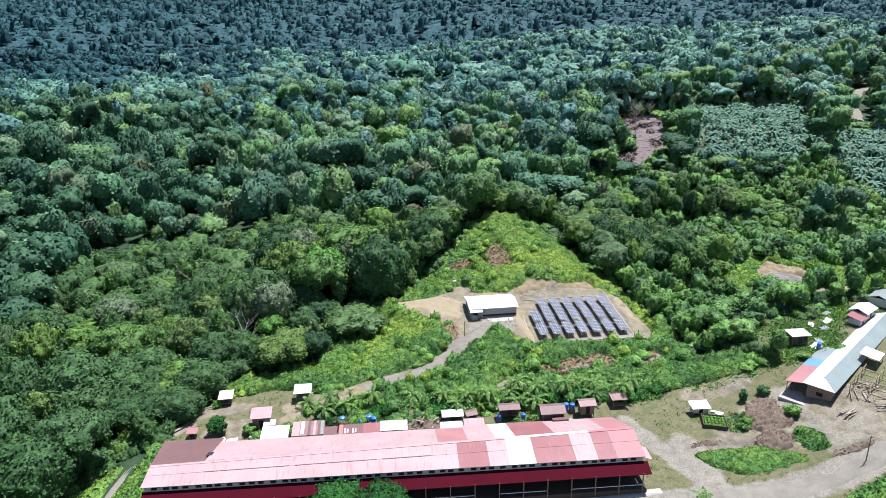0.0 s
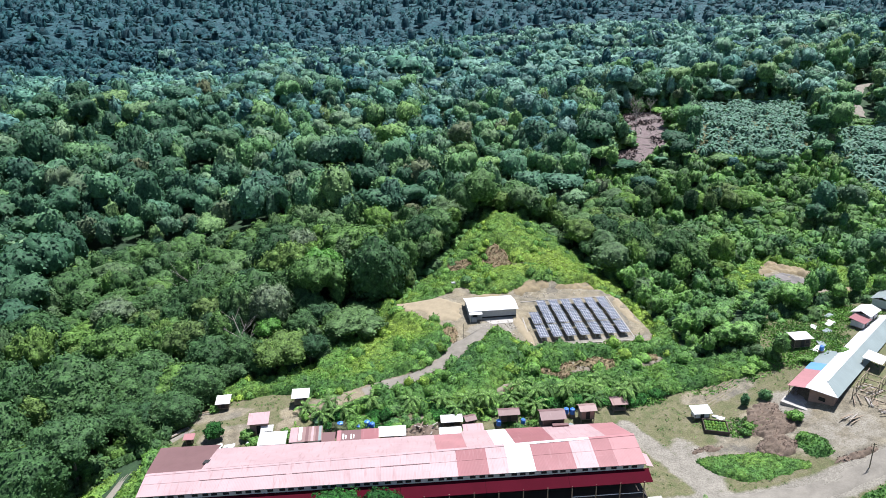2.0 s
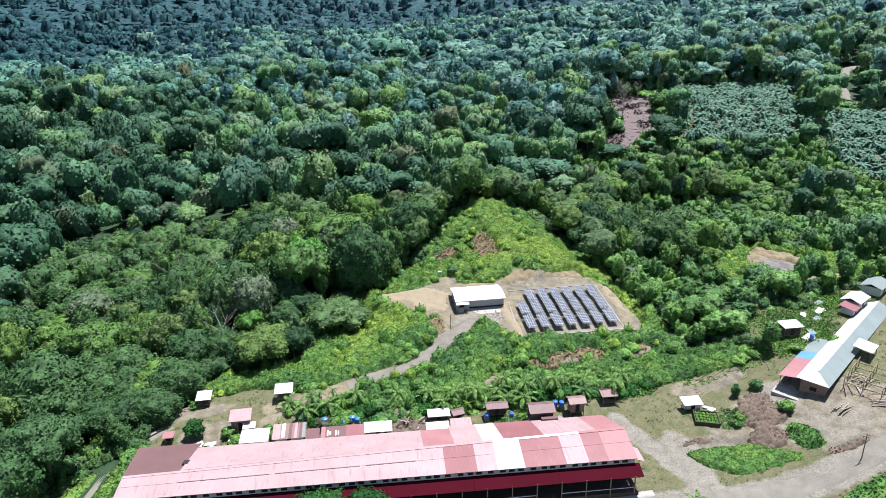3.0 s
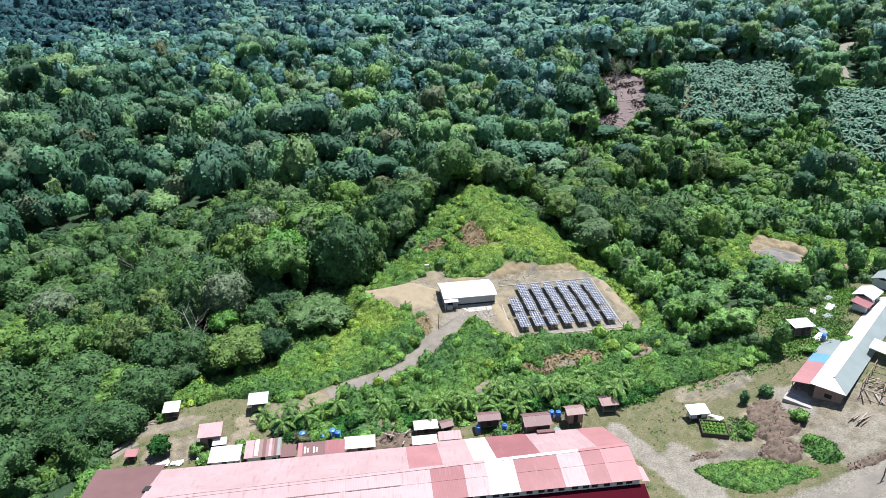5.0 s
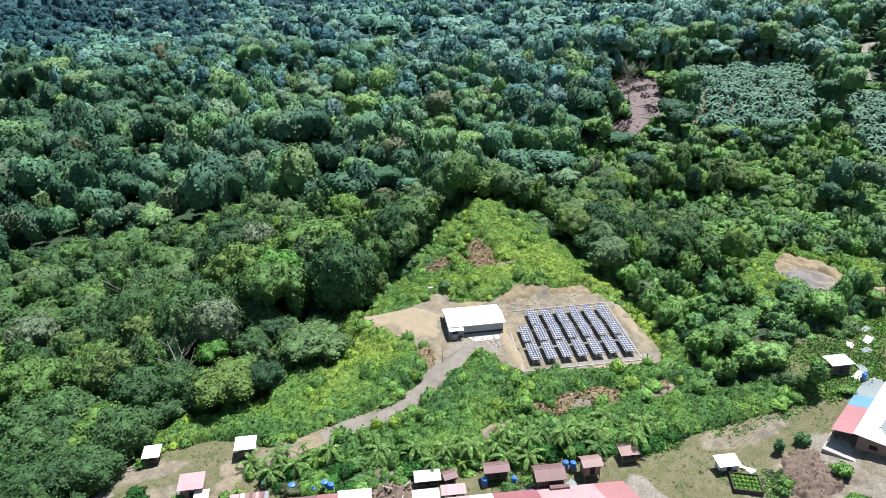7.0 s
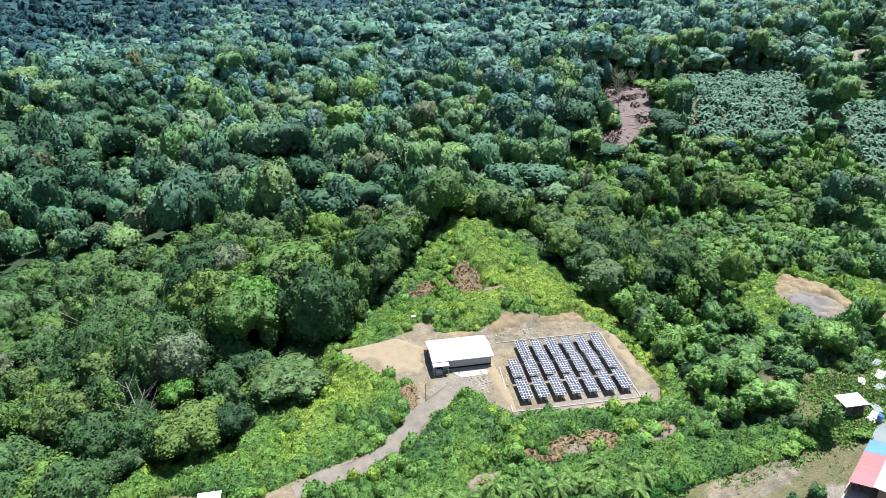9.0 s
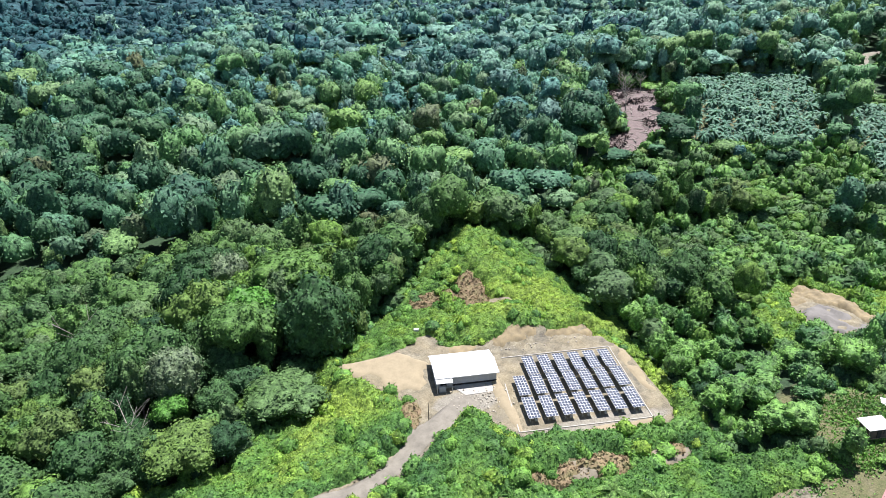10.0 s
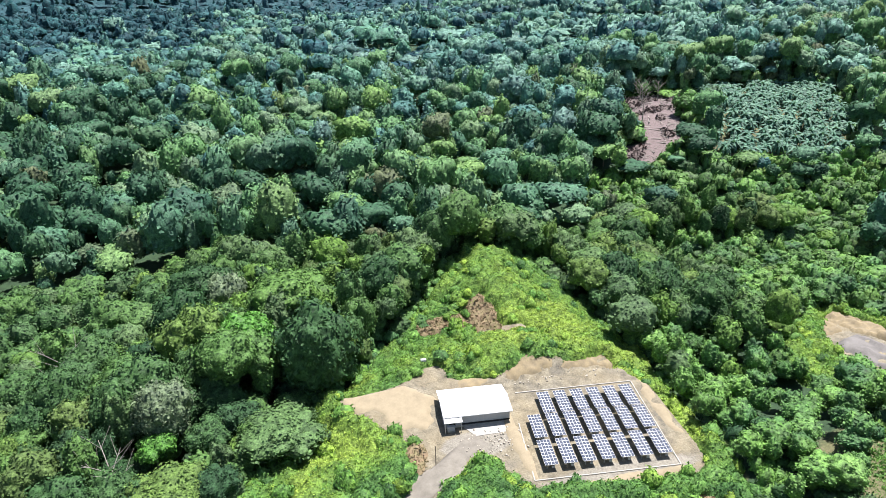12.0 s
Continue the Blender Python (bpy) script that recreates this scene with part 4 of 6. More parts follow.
for name, keep, leafage, label in (("regrowth", fresh, LEAF_YOUNG, "lush bushy regrowth on the lower slope"), ("regrowth_dark", ~fresh, LEAF_NEAR, "darker young trees among the regrowth")):
    stuff(name, REGROWTH, gx_[keep], gy_[keep], wide[keep], tall[keep], leafage, label, "scrub", 0.2)

fx, fy = plots(-900, 1150, 280, 980, 12.4)
keep = in_wedge(fx, fy, 0.75) & (depth(fx, fy) >= 343) & (depth(fx, fy) < 900) & (line_gap(fx, fy, FAR_ROAD)[0] > 8)
fx, fy = fx[keep], fy[keep]
wide, tall = np.exp(rng.normal(0.13, 0.24, len(fx))), rng.uniform(0.6, 1.3, len(fx)) * swell(fx * 0.7, fy * 0.7)
roll_ = rng.uniform(0, 1, len(fx))
# Cloud shadow painted in: dark hill leaves commoner far off to the west.
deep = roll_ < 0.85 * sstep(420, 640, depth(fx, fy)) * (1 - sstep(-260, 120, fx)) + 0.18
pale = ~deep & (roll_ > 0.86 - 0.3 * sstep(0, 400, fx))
for name, keep, leafage, label in (("forest_far", ~deep & ~pale, LEAF_FAR, "distant rainforest canopy rising towards the hills"), ("forest_far_pale", pale, LEAF_FAR_PALE, "paler crowns in the distant canopy"), ("forest_far_dark", deep, LEAF_HILL, "distant crowns with cloud shadow and haze in their leaf colour")):
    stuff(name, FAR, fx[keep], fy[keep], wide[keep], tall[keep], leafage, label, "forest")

HILL = [canopy(r, h, -3.0, 1, k, 10.5, 7, 4.0, 0.1, (0.28, 0.42), 0.25) for r, h, k in ((9.0, 26.0, 6), (11.0, 25.0, 7), (7.5, 30.0, 6))]
hx, hy = plots(-2200, 2900, 830, 2600, 31.0)
keep = in_wedge(hx, hy, 0.75) & (depth(hx, hy) >= 896)
hx, hy = hx[keep], hy[keep]
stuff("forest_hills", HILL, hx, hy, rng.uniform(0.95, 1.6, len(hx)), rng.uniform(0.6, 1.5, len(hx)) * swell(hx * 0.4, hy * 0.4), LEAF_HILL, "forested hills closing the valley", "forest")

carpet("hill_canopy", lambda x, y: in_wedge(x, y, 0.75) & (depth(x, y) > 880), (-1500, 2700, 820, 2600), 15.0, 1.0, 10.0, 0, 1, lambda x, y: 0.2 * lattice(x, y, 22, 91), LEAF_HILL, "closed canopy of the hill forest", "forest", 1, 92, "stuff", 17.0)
emergent = thing("emergent_tree", pose(-93.4, 828, gz(-93.4, 828)), "single tall dark tree above the distant canopy", "tree")
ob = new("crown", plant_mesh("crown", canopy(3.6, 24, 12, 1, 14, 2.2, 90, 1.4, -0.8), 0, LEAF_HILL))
ob.parent = emergent
ob = new("trunk", trunk_mesh("trunk", 30, 0.5, 4, 2.0))
ob.parent = emergent

# ---- scrub round the yard ----
SHRUBS = [canopy(1.7, 2.1, -0.5, 1, 9, 0.9, 72, 0.36, 0.0, (0.24, 0.4), 0.35), canopy(1.5, 1.6, -0.4, 1, 9, 0.9, 62, 0.34, 0.0, (0.24, 0.4), 0.35), canopy(1.9, 2.8, -0.6, 2, 10, 1.0, 84, 0.38, -0.2, (0.24, 0.4), 0.35)]


def dry_patch(x, y):
    """Where the scrub has died back to dry ferns."""
    return np.maximum.reduce([oval(x, y, 8, 36, 7.5, 4.5, 0.6), oval(x, y, 18.5, 34, 5.0, 9, 0.6), oval(x, y, -5.8, -7.5, 2.6, 4, 0.6), 0.85 * oval(x, y, 21, -30, 13, 3.4, 0.6), 0.8 * oval(x, y, 4, -33, 4.5, 3, 0.6), 0.8 * oval(x, y, 38, -30, 7, 3, 0.6)]) > 0.22 + 0.95 * (0.6 * lattice(x, y, 2.6, 43) + 0.4 * lattice(x, y, 1.1, 44))


def scrub_mask(x, y):
    clay, grass, pale, _ = cover(x, y)
    return (inside(x, y, SCRUB) | inside(x, y, EAST_SLOPE)) & ~inside(x, y, VILLAGE) & (clay < 0.72) & (pale < 0.45) & (line_gap(x, y, TRACK)[0] > 2.7) & ~(dry_patch(x, y) & (lattice(x, y, 1.5, 45) > 0.42))


def scrub_tone(x, y):
    """0 deep green, 1 yellow-green: bright on the open slopes, darker on the bank and beside the track."""
    bank = sstep(-10, -17, y + 3 * np.sin(x / 5)) * sstep(-12, -4, x)
    beside = (1 - sstep(6, 14 + 3 * np.sin(x / 4), line_gap(x, y, TRACK)[0])) * (1 - sstep(-2, 4, x))
    ridge = oval(x, y, 30, 26, 14, 10, 0.6) + 0.9 * oval(x, y, 44, -4, 8, 16, 0.6) + 0.8 * oval(x, y, -19, 0, 10, 8, 0.6)
    return 0.6 + 0.42 * ridge - 0.26 * bank - 0.36 * beside + 0.5 * (lattice(x, y, 7, 11) - 0.5) + 0.3 * (lattice(x, y, 2.6, 12) - 0.5)


carpet("scrub", scrub_mask, (-67, 141, -49, 70), 0.62, 0.3, 2.7, 15.0, 0.28, scrub_tone, LEAF_SCRUB, "soft green and yellow-green scrub covering the knoll", "scrub", lump=1.7)
carpet("weed_bank", lambda x, y: inside(x, y, [(28.6, -64.6), (31, -69.3), (35.5, -72.3), (47.6, -73.6), (48.2, -71.8), (44.5, -69.0), (41.5, -65.6), (35, -64.2)]), (27, 49, -75, -62), 0.4, 0.15, 0.9, 30.0, 0.17, lambda x, y: 0.12 + 0.5 * lattice(x, y, 2.2, 4), LEAF_SCRUB, "dense green weeds on the verge between two roads", "weeds", 2.0, 21)
carpet("spoil_bank_plants", lambda x, y: inside(x, y, [(49.6, -65), (52.3, -65.5), (53.4, -69), (52.4, -72.4), (48.4, -72.0), (48.0, -68)]), (46, 55, -73, -59), 0.45, 0.4, 2.0, 18.0, 0.28, lambda x, y: 0.05 + 0.4 * lattice(x, y, 2.0, 6), LEAF_SCRUB, "lush green plants on the spoil bank", "weeds", 1.6, 25)
carpet("verge_plants", lambda x, y: inside(x, y, [(36, -86), (42, -83.5), (50, -82), (60, -81.5), (72, -81), (76, -94), (36, -94)]), (34, 78, -96, -79), 0.6, 0.3, 1.9, 9.0, 0.34, lambda x, y: 0.1 + 0.5 * lattice(x, y, 2.6, 14), LEAF_SCRUB, "lush green plants along the lower road verge", "weeds", 1.7, 35)
carpet("west_bank_plants", lambda x, y: inside(x, y, WEST_BANK) & (line_gap(x, y, FOOTPATH)[0] > 1.1), (-101, -66, -79, -29), 0.6, 0.3, 1.4, 9.0, 0.34, lambda x, y: 0.3 + 0.55 * lattice(x, y, 3.0, 8), LEAF_SCRUB, "bright green plants on the bank beside the longhouse", "weeds", 1.5, 31)
# taller bushes standing out of the scrub
sx, sy = plots(-66, 140, -48, 63, 2.5)
keep = scrub_mask(sx, sy) & (rng.uniform(0, 1, len(sx)) < 0.86 - 0.9 * scrub_tone(sx, sy))
sx, sy = sx[keep], sy[keep]
stuff("bush_scrub", SHRUBS, sx, sy, rng.uniform(0.7, 1.35, len(sx)), rng.uniform(0.8, 1.7, len(sx)), LEAF_BUSH, "dense green bushes on the bank below the solar field", "scrub", 0.1)
sx, sy = plots(-66, 130, -30, 66, 2.3)
keep = scrub_mask(sx, sy) & (rng.uniform(0, 1, len(sx)) < 0.55 * lattice(sx, sy, 5, 63) + 0.1)
sx, sy = sx[keep], sy[keep]
size_ = np.exp(rng.normal(-0.25, 0.3, len(sx)))
stuff("leafy_bushes", SHRUBS, sx, sy, size_, size_ * rng.uniform(0.9, 1.8, len(sx)), LEAF_BRIGHT, "bright leafy bushes standing in the scrub", "scrub", 0.1)
carpet("dry_ferns", dry_patch, (-10, 46, -37, 46), 0.5, 0.25, 1.5, 9.0, 0.34, lambda x, y: 0 * x, DRY, "patches of dry reddish brown ferns on the knoll", "scrub", 2.2, 41)
# undergrowth along the foot of the forest
ux, uy = plots(-118, 160, -100, 80, 2.5)
near = np.zeros(len(ux), bool)
for a in range(0, 360, 45):
    for d in (5, 11):
        px, py = ux + d * math.cos(radians(a)), uy + d * math.sin(radians(a))
        near |= inside(px, py, SCRUB) | inside(px, py, VILLAGE) | inside(px, py, EAST_BARE) | inside(px, py, WEST_BANK)
keep = grows_forest(ux, uy) & in_wedge(ux, uy, 0.75) & near
ux, uy = ux[keep], uy[keep]
# Forest-edge shade put into colour: these bushes get the darker leaves.
dark_toned = (ux < -38) | (ux > 44) & (lattice(ux, uy, 9, 61) > 0.4)
for name, keep, leafage, label in (("undergrowth", ~dark_toned, LEAF_YOUNG, "dense undergrowth along the forest edge"), ("shady_undergrowth", dark_toned, LEAF_NEAR, "undergrowth along the forest edge with shade put into its tone")):
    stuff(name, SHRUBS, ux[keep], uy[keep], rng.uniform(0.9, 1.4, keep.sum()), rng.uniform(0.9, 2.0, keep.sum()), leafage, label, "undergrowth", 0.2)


def shrub(x, y, radius, tall, label, material=None):
    """A single round bush or small tree with a short stem."""
    root = thing("bush", pose(x, y, gz(x, y) - 0.1, 0, 0, rng.uniform(0, 360)), label, "bush")
    ob = new("foliage", plant_mesh("foliage", canopy(radius, tall * 1.2, 0.0, 1 if radius < 1.6 else 3, 14, 0.45, 260, 0.22 + 0.06 * radius, -0.7, (0.22, 0.36)), 0, material or LEAF_BUSH))
    ob.parent = root
    stem = new("stem", trunk_mesh("stem", tall * 0.6, 0.08, 3, radius * 0.4))
    stem.parent = root
    return root


def fronds(count, length, rise, segments, width, droop, blade=1.0):
    """Feather leaves arching from the top of a palm; blade is the share of each step that a leaflet fills."""
    out = []
    for f in range(count):
        a, e = 2.4 * f + rng.uniform(-0.2, 0.2), radians(rise * (1 - 1.5 * f / count) + rng.uniform(-8, 8))
        p, L = np.zeros(3), length * rng.uniform(0.85, 1.1)
        flat = np.array([math.cos(a), math.sin(a), 0])
        side = np.array([-math.sin(a), math.cos(a), 0])
        for s in range(segments):
            e -= droop / segments
            way = flat * math.cos(e) + np.array([0, 0, math.sin(e)])
            q = p + way * L / segments
            u = (s + 0.7) / segments
            w = width * L * (math.sin(math.pi * min(u * 0.85 + 0.12, 1)) + 0.1)
            hang = np.array([0, 0, -0.55 * w])
            for sign in (1, -1):
                tip = side * sign * w + way * 0.35 * w + hang
                out.append([p, p + tip * 0.95, p + (q - p) * blade + tip, p + (q - p) * blade])
            p = q
    return blades(np.array(out))


def lifted(shape, x, y, z):
    return shape[0] + np.array([x, y, z]), shape[1]


def coconut_palm(x, y, tall, label="coconut palm with arching feather leaves"):
    root = thing("coconut_palm", pose(x, y, gz(x, y) - 0.1, 0, 0, rng.uniform(0, 360)), label, "palm", "palms behind the huts")
    ob = new("palm_crown", plant_mesh("palm_crown", lifted(fronds(20, 3.8, 78, 12, 0.11, 2.0, 0.8), 0.25, 0.1, tall), 0, LEAF_PALM))
    ob.parent = root
    bm = rod((0, 0, -0.3), (0.1, 0.05, tall * 0.5), 0.17, 0.13, 7)
    rod((0.1, 0.05, tall * 0.5), (0.25, 0.1, tall + 0.1), 0.13, 0.11, 7, bm)
    part("trunk", bm, BARK, root)
    return root


def banana_plant(x, y, tall):
    root = thing("banana_plant", pose(x, y, gz(x, y) - 0.1, 0, 0, rng.uniform(0, 360)), "banana plant with broad green leaves", "plant", "bananas behind the huts")
    ob = new("leaf_crown", plant_mesh("leaf_crown", lifted(fronds(8, 1.9, 80, 5, 0.12, 1.5, 0.8), 0, 0, tall), 0, LEAF_BRIGHT))
    ob.parent = root
    part("stem", rod((0, 0, -0.2), (0, 0, tall + 0.1), 0.13, 0.08, 6), LEAF_PALM, root)
    return root


for x, y, tall in [(-4, -38.5, 3.6), (0.5, -39, 3.0), (3, -37, 4.0), (6.5, -40.5, 3.8), (9.5, -38.5, 3.2), (12.5, -41, 4.0), (16, -39, 3.2), (19, -41.5, 3.4), (24.5, -45.2, 3.8), (28, -41, 2.8), (-8, -37, 2.8), (22.5, -37, 2.4), (-37.5, -31.5, 2.8), (21.5, -80.5, 3.4), (-42.4, -30.3, 1.2), (-38.7, -33.4, 1.8), (-34.5, -32.5, 1.6), (-28.5, -31, 2.0), (-19.5, -33, 1.8), (-13, -35, 2.2), (-10.5, -38.4, 1.8), (5, -43.5, 2.0), (17.5, -44.5, 2.2), (1.5, -42, 2.2)]:
    coconut_palm(x, y, tall)
for x, y, tall in [(-36, -30, 2.0), (-33, -29.5, 2.2), (-31, -33, 2.0), (-24, -32.5, 2.1), (-16.5, -35.5, 1.9), (-6, -41, 2.0), (-46, -40, 1.7), (10, -36, 2.2), (26, -39.5, 2.0), (-44.5, -36.5, 1.6)]:
    banana_plant(x, y, tall)
# belt of tall scrub between the track and the huts
bx, by = plots(-42, 34, -44, -28, 2.0)
front = np.interp(bx, [-42, -34, -20, -8, 4, 20, 34], [-34.5, -39, -41.5, -41, -43.5, -46, -43.5])
keep = (by > front) & (line_gap(bx, by, TRACK)[0] > 3.6) & inside(bx, by, VILLAGE)
bx, by = bx[keep], by[keep]
wide, tall, dark = rng.uniform(0.7, 1.4, len(bx)), rng.uniform(0.5, 1.6, len(bx)), lattice(bx, by, 4.5, 65) > 0.45
# Shaded gaps of the belt put into colour as dark-leaved bushes.
for name, keep, leafage, label in (("hedge_scrub", ~dark, LEAF_BUSH, "tangled green scrub behind the huts"), ("hedge_scrub_dark", dark, LEAF_DENSE, "tangled bushes behind the huts, coloured dark for the shaded gaps")):
    stuff(name, SHRUBS, bx[keep], by[keep], wide[keep], tall[keep], leafage, label, "scrub", 0.1)

# ---- oil palms and the burnt clearing ----
ox, oy = plots(145, 305, 82, 202, 6.2)
keep = inside(ox, oy, OIL_PALM) | inside(ox, oy, OIL_PALM_EAST)
OIL = [lifted(fronds(28, 4.9, 80, 4, 0.12, 1.9), 0, 0, 3.2), lifted(fronds(26, 5.3, 76, 4, 0.12, 1.8), 0, 0, 3.8)]
stuff("oil_palms", OIL, ox[keep], oy[keep], rng.uniform(0.8, 1.1, keep.sum()), rng.uniform(0.8, 1.2, keep.sum()), LEAF_OIL, "grey-green oil palm plantation in even rows", "plantation")
carpet("charred_brush", lambda x, y: inside(x, y, BURN) & (lattice(x, y, 6, 3) > 0.5), (98, 172, 126, 224), 1.0, 0.1, 1.3, 1.2, 0.9, lambda x, y: 0 * x, CHAR, "charred branches and brush over burnt ground", "brush", 3.0, 51)
logs = bmesh.new()
lx, ly = plots(100, 170, 128, 222, 4.2)
for x, y in zip(lx, ly):
    if inside(x, y, BURN):
        a, n_long, z = rng.uniform(0, 3.14), rng.uniform(1.5, 8), gz(x, y) + 0.2
        c, s = math.cos(a) * n_long, math.sin(a) * n_long
        rod((x - c / 2, y - s / 2, z), (x + c / 2, y + s / 2, z + rng.uniform(-0.3, 0.6)), rng.uniform(0.12, 0.3), 0.08, 5, logs)
tagged(part("felled_logs", logs, DEAD), "pale felled logs lying over burnt ground", "logs", kind="stuff")


def bare_tree(x, y, base, tall, label):
    """A leafless tree: trunk and forking pale branches."""
    root = thing("dead_tree", pose(x, y, base, 0, 0, rng.uniform(0, 360)), label, "tree")
    part("trunk", rod((0, 0, -0.5), (0.2, 0.1, tall * 0.6), 0.24, 0.14, 6), DEAD, root)
    for k in range(7):
        a, h = 2.4 * k, tall * (0.42 + 0.05 * k)
        reach, up = tall * 0.26, tall * 0.24
        bm = rod((0.15, 0.07, h), (math.cos(a) * reach, math.sin(a) * reach, h + up), 0.09, 0.05, 5)
        for f in (-0.5, 0.5):
            rod((math.cos(a) * reach * 0.7, math.sin(a) * reach * 0.7, h + up * 0.7), (math.cos(a + f) * reach * 1.35, math.sin(a + f) * reach * 1.35, h + up * 1.5), 0.05, 0.02, 4, bm)
        part("branch", bm, DEAD, root)
    return root


bare_tree(-75.6, 37, gz(-75.6, 37), 18, "leafless grey tree among green crowns")
bare_tree(-58.5, -0.5, gz(-58.5, 0), 14.0, "pale leafless tree among green crowns")
for x, y, tall in [(118, 160, 12), (136, 176, 14), (128, 186, 11), (146, 196, 13), (150, 206, 12), (158, 202, 10)]:
    bare_tree(x, y, gz(x, y), tall, "scorched bare tree on burnt ground")

for x, y, kind, s in [(101, 142, 0, 0.9), (106, 150, 1, 0.8), (112, 158, 3, 1.2), (118, 158, 0, 0.95), (121, 166, 2, 1.0), (126, 178, 0, 0.8), (128, 190, 0, 0.8), (134, 205, 3, 1.1), (154, 172, 3, 1.5), (157, 214, 3, 1.2)]:
    copy_thing(near_trees[kind], Matrix.LocRotScale((x, y, gz(x, y) - 0.2), Euler((0, 0, 7 * x)), (s, s, s * 0.9)))

# ---- solar field ----
FIELD = Matrix.Translation((15.84, -15.61, 0)) @ Matrix.Rotation(radians(-5.57), 4, "Z")
PAD_RISE = 0.0767


def pad_z(x, y):
    return PAD_RISE * y + 0.017 * x


def solar_table():
    """A rack of eight framed modules on steel legs; origin at the ground below its front-left corner."""
    root = thing("solar_table", pose(0, 0, -300), "dark blue solar table with pale module frames on steel legs", "solar panel", "solar field")
    W, D, H, rise = 2.44, 6.35, 1.4, PAD_RISE
    bm = bmesh.new()
    for y in (0.7, 3.15, 5.6):
        block(0.05, W - 0.05, y - 0.05, y + 0.05, H - 0.16 + rise * y, H - 0.08 + rise * y, bm)
    for x in (0.6, 1.84):
        slab([(x - 0.04, 0, H - 0.04), (x + 0.04, 0, H - 0.04), (x + 0.04, D, H - 0.04 + rise * D), (x - 0.04, D, H - 0.04 + rise * D)], 0.07, bm)
    part("rack", bm, STEEL, root, "galvanised steel rack")
    leg = None
    for x in (0.55, W - 0.55):
        for y in (0.7, 3.15, 5.6):
            m = pose(x, y, rise * y)
            if leg is None:
                leg = part("leg", block(-0.05, 0.05, -0.05, 0.05, -0.3, H - 0.1), STEEL, root)
                leg.matrix_basis = m
            else:
                piece("leg", leg, m, root)
    base = part("module_frame", block(0.012, W / 2 - 0.012, 0.012, D / 4 - 0.012, -0.02, 0.02), FRAME_WHITE)
    cells = bmesh.new()
    for i in range(2):
        for j in range(2):
            w, d = W / 4, D / 8
            block(i * w + 0.04, (i + 1) * w - 0.04, j * d + 0.055, (j + 1) * d - 0.055, 0.0, 0.026, cells)
    glass = part("glass", cells, CELL)
    tilt = math.degrees(math.atan(rise))
    for i in range(2):
        for j in range(4):
            m = pose(i * W / 2, j * D / 4, H + 0.02 + rise * j * D / 4, tilt)
            if i == j == 0:
                base.parent, base.matrix_basis = root, m
                glass.parent = base
            else:
                piece("glass", glass, Matrix(), piece("module_frame", base, m, root))
    for x in (W / 2 + 0.1, ):
        part("junction_box", block(x, x + 0.5, 0.25, 0.4, 0.45, 0.95, None, 0.02), WALL_GREY, root, "grey junction box under the rack")
    return root


table = solar_table()
spots = [(3.488 * c, 0) for c in range(7)] + [(3.488 * c, 7.0) for c in range(7)] + [(3.4 + 3.44 * c, 13.55) for c in range(6)]
for k, (a, b) in enumerate(spots):
    p = FIELD @ Vector((a, b, 0))
    m = Matrix.Translation((p.x, p.y, pad_z(p.x, p.y))) @ Matrix.Rotation(radians(-5.57), 4, "Z")
    if k:
        copy_thing(table, m)
    else:
        table.matrix_world = m

# low concrete kerb round the field
for k, (a, b) in enumerate([((13.4, -17.2), (39.9, -19.6)), ((39.9, -19.6), (42.4, 4.4)), ((42.4, 4.4), (17.6, 6.4)), ((13.4, -17.2), (15.4, -2.5))]):
    n = math.dist(a, b)
    ang = math.degrees(math.atan2(b[1] - a[1], b[0] - a[0]))
    za, zb = pad_z(*a), pad_z(*b)
    ob = part("kerb", block(0, n, -0.11, 0.11, -0.3, 0.16, None, 0.02), CONCRETE)
    ob.matrix_world = Matrix.Translation((a[0], a[1], za)) @ Matrix.Rotation(radians(ang), 4, "Z") @ Matrix.Rotation(-math.atan2(zb - za, n), 4, "Y")
    tagged(ob, "low pale concrete kerb round the solar field", "kerb", "kerbs of the solar field")

# ---- equipment shed beside the solar field ----
shed = thing("equipment_shed", pose(1.3, -0.35, 0.05, 0, 0, -3.6), "white equipment shed with a low metal roof", "shed")
part("plinth", block(-0.15, 12.85, -0.3, 8.3, -0.8, 0.22, None, 0.03), CONCRETE, shed, "concrete plinth")
# Shade on the shed front is put into the wall as grey.
part("wall", block(0, 12.7, 0, 8.0, 0.22, 2.7), WALL_GREY, shed, "panel wall, coloured grey for the shade on it")
part("roof", slab([(-0.45, -0.6, 2.72), (13.15, -0.6, 2.72), (13.15, 3.9, 3.5), (-0.45, 3.9, 3.5)], 0.09), ROOF_WHITE, shed, "white roof sheets")
part("roof", slab([(-0.45, 3.94, 3.5), (13.15, 3.94, 3.5), (13.15, 8.7, 2.75), (-0.45, 8.7, 2.75)], 0.09), ROOF_WHITE, shed, "white roof sheets")
part("ridge_cap", slab([(-0.5, 3.6, 3.5), (13.2, 3.6, 3.5), (13.2, 4.25, 3.52), (-0.5, 4.25, 3.52)], 0.03), FRAME_WHITE, shed)
part("gutter", block(-0.45, 13.15, -0.74, -0.6, 2.58, 2.72), FRAME_WHITE, shed)
part("porch_roof", slab([(-0.4, -1.9, 2.25), (3.1, -1.9, 2.25), (3.1, -0.3, 2.6), (-0.4, -0.3, 2.6)], 0.06), ROOF_WHITE, shed, "small white porch roof")
for x in (-0.2, 2.9):
    part("porch_post", block(x - 0.05, x + 0.05, -1.8, -1.7, -0.5, 2.22), STEEL, shed)
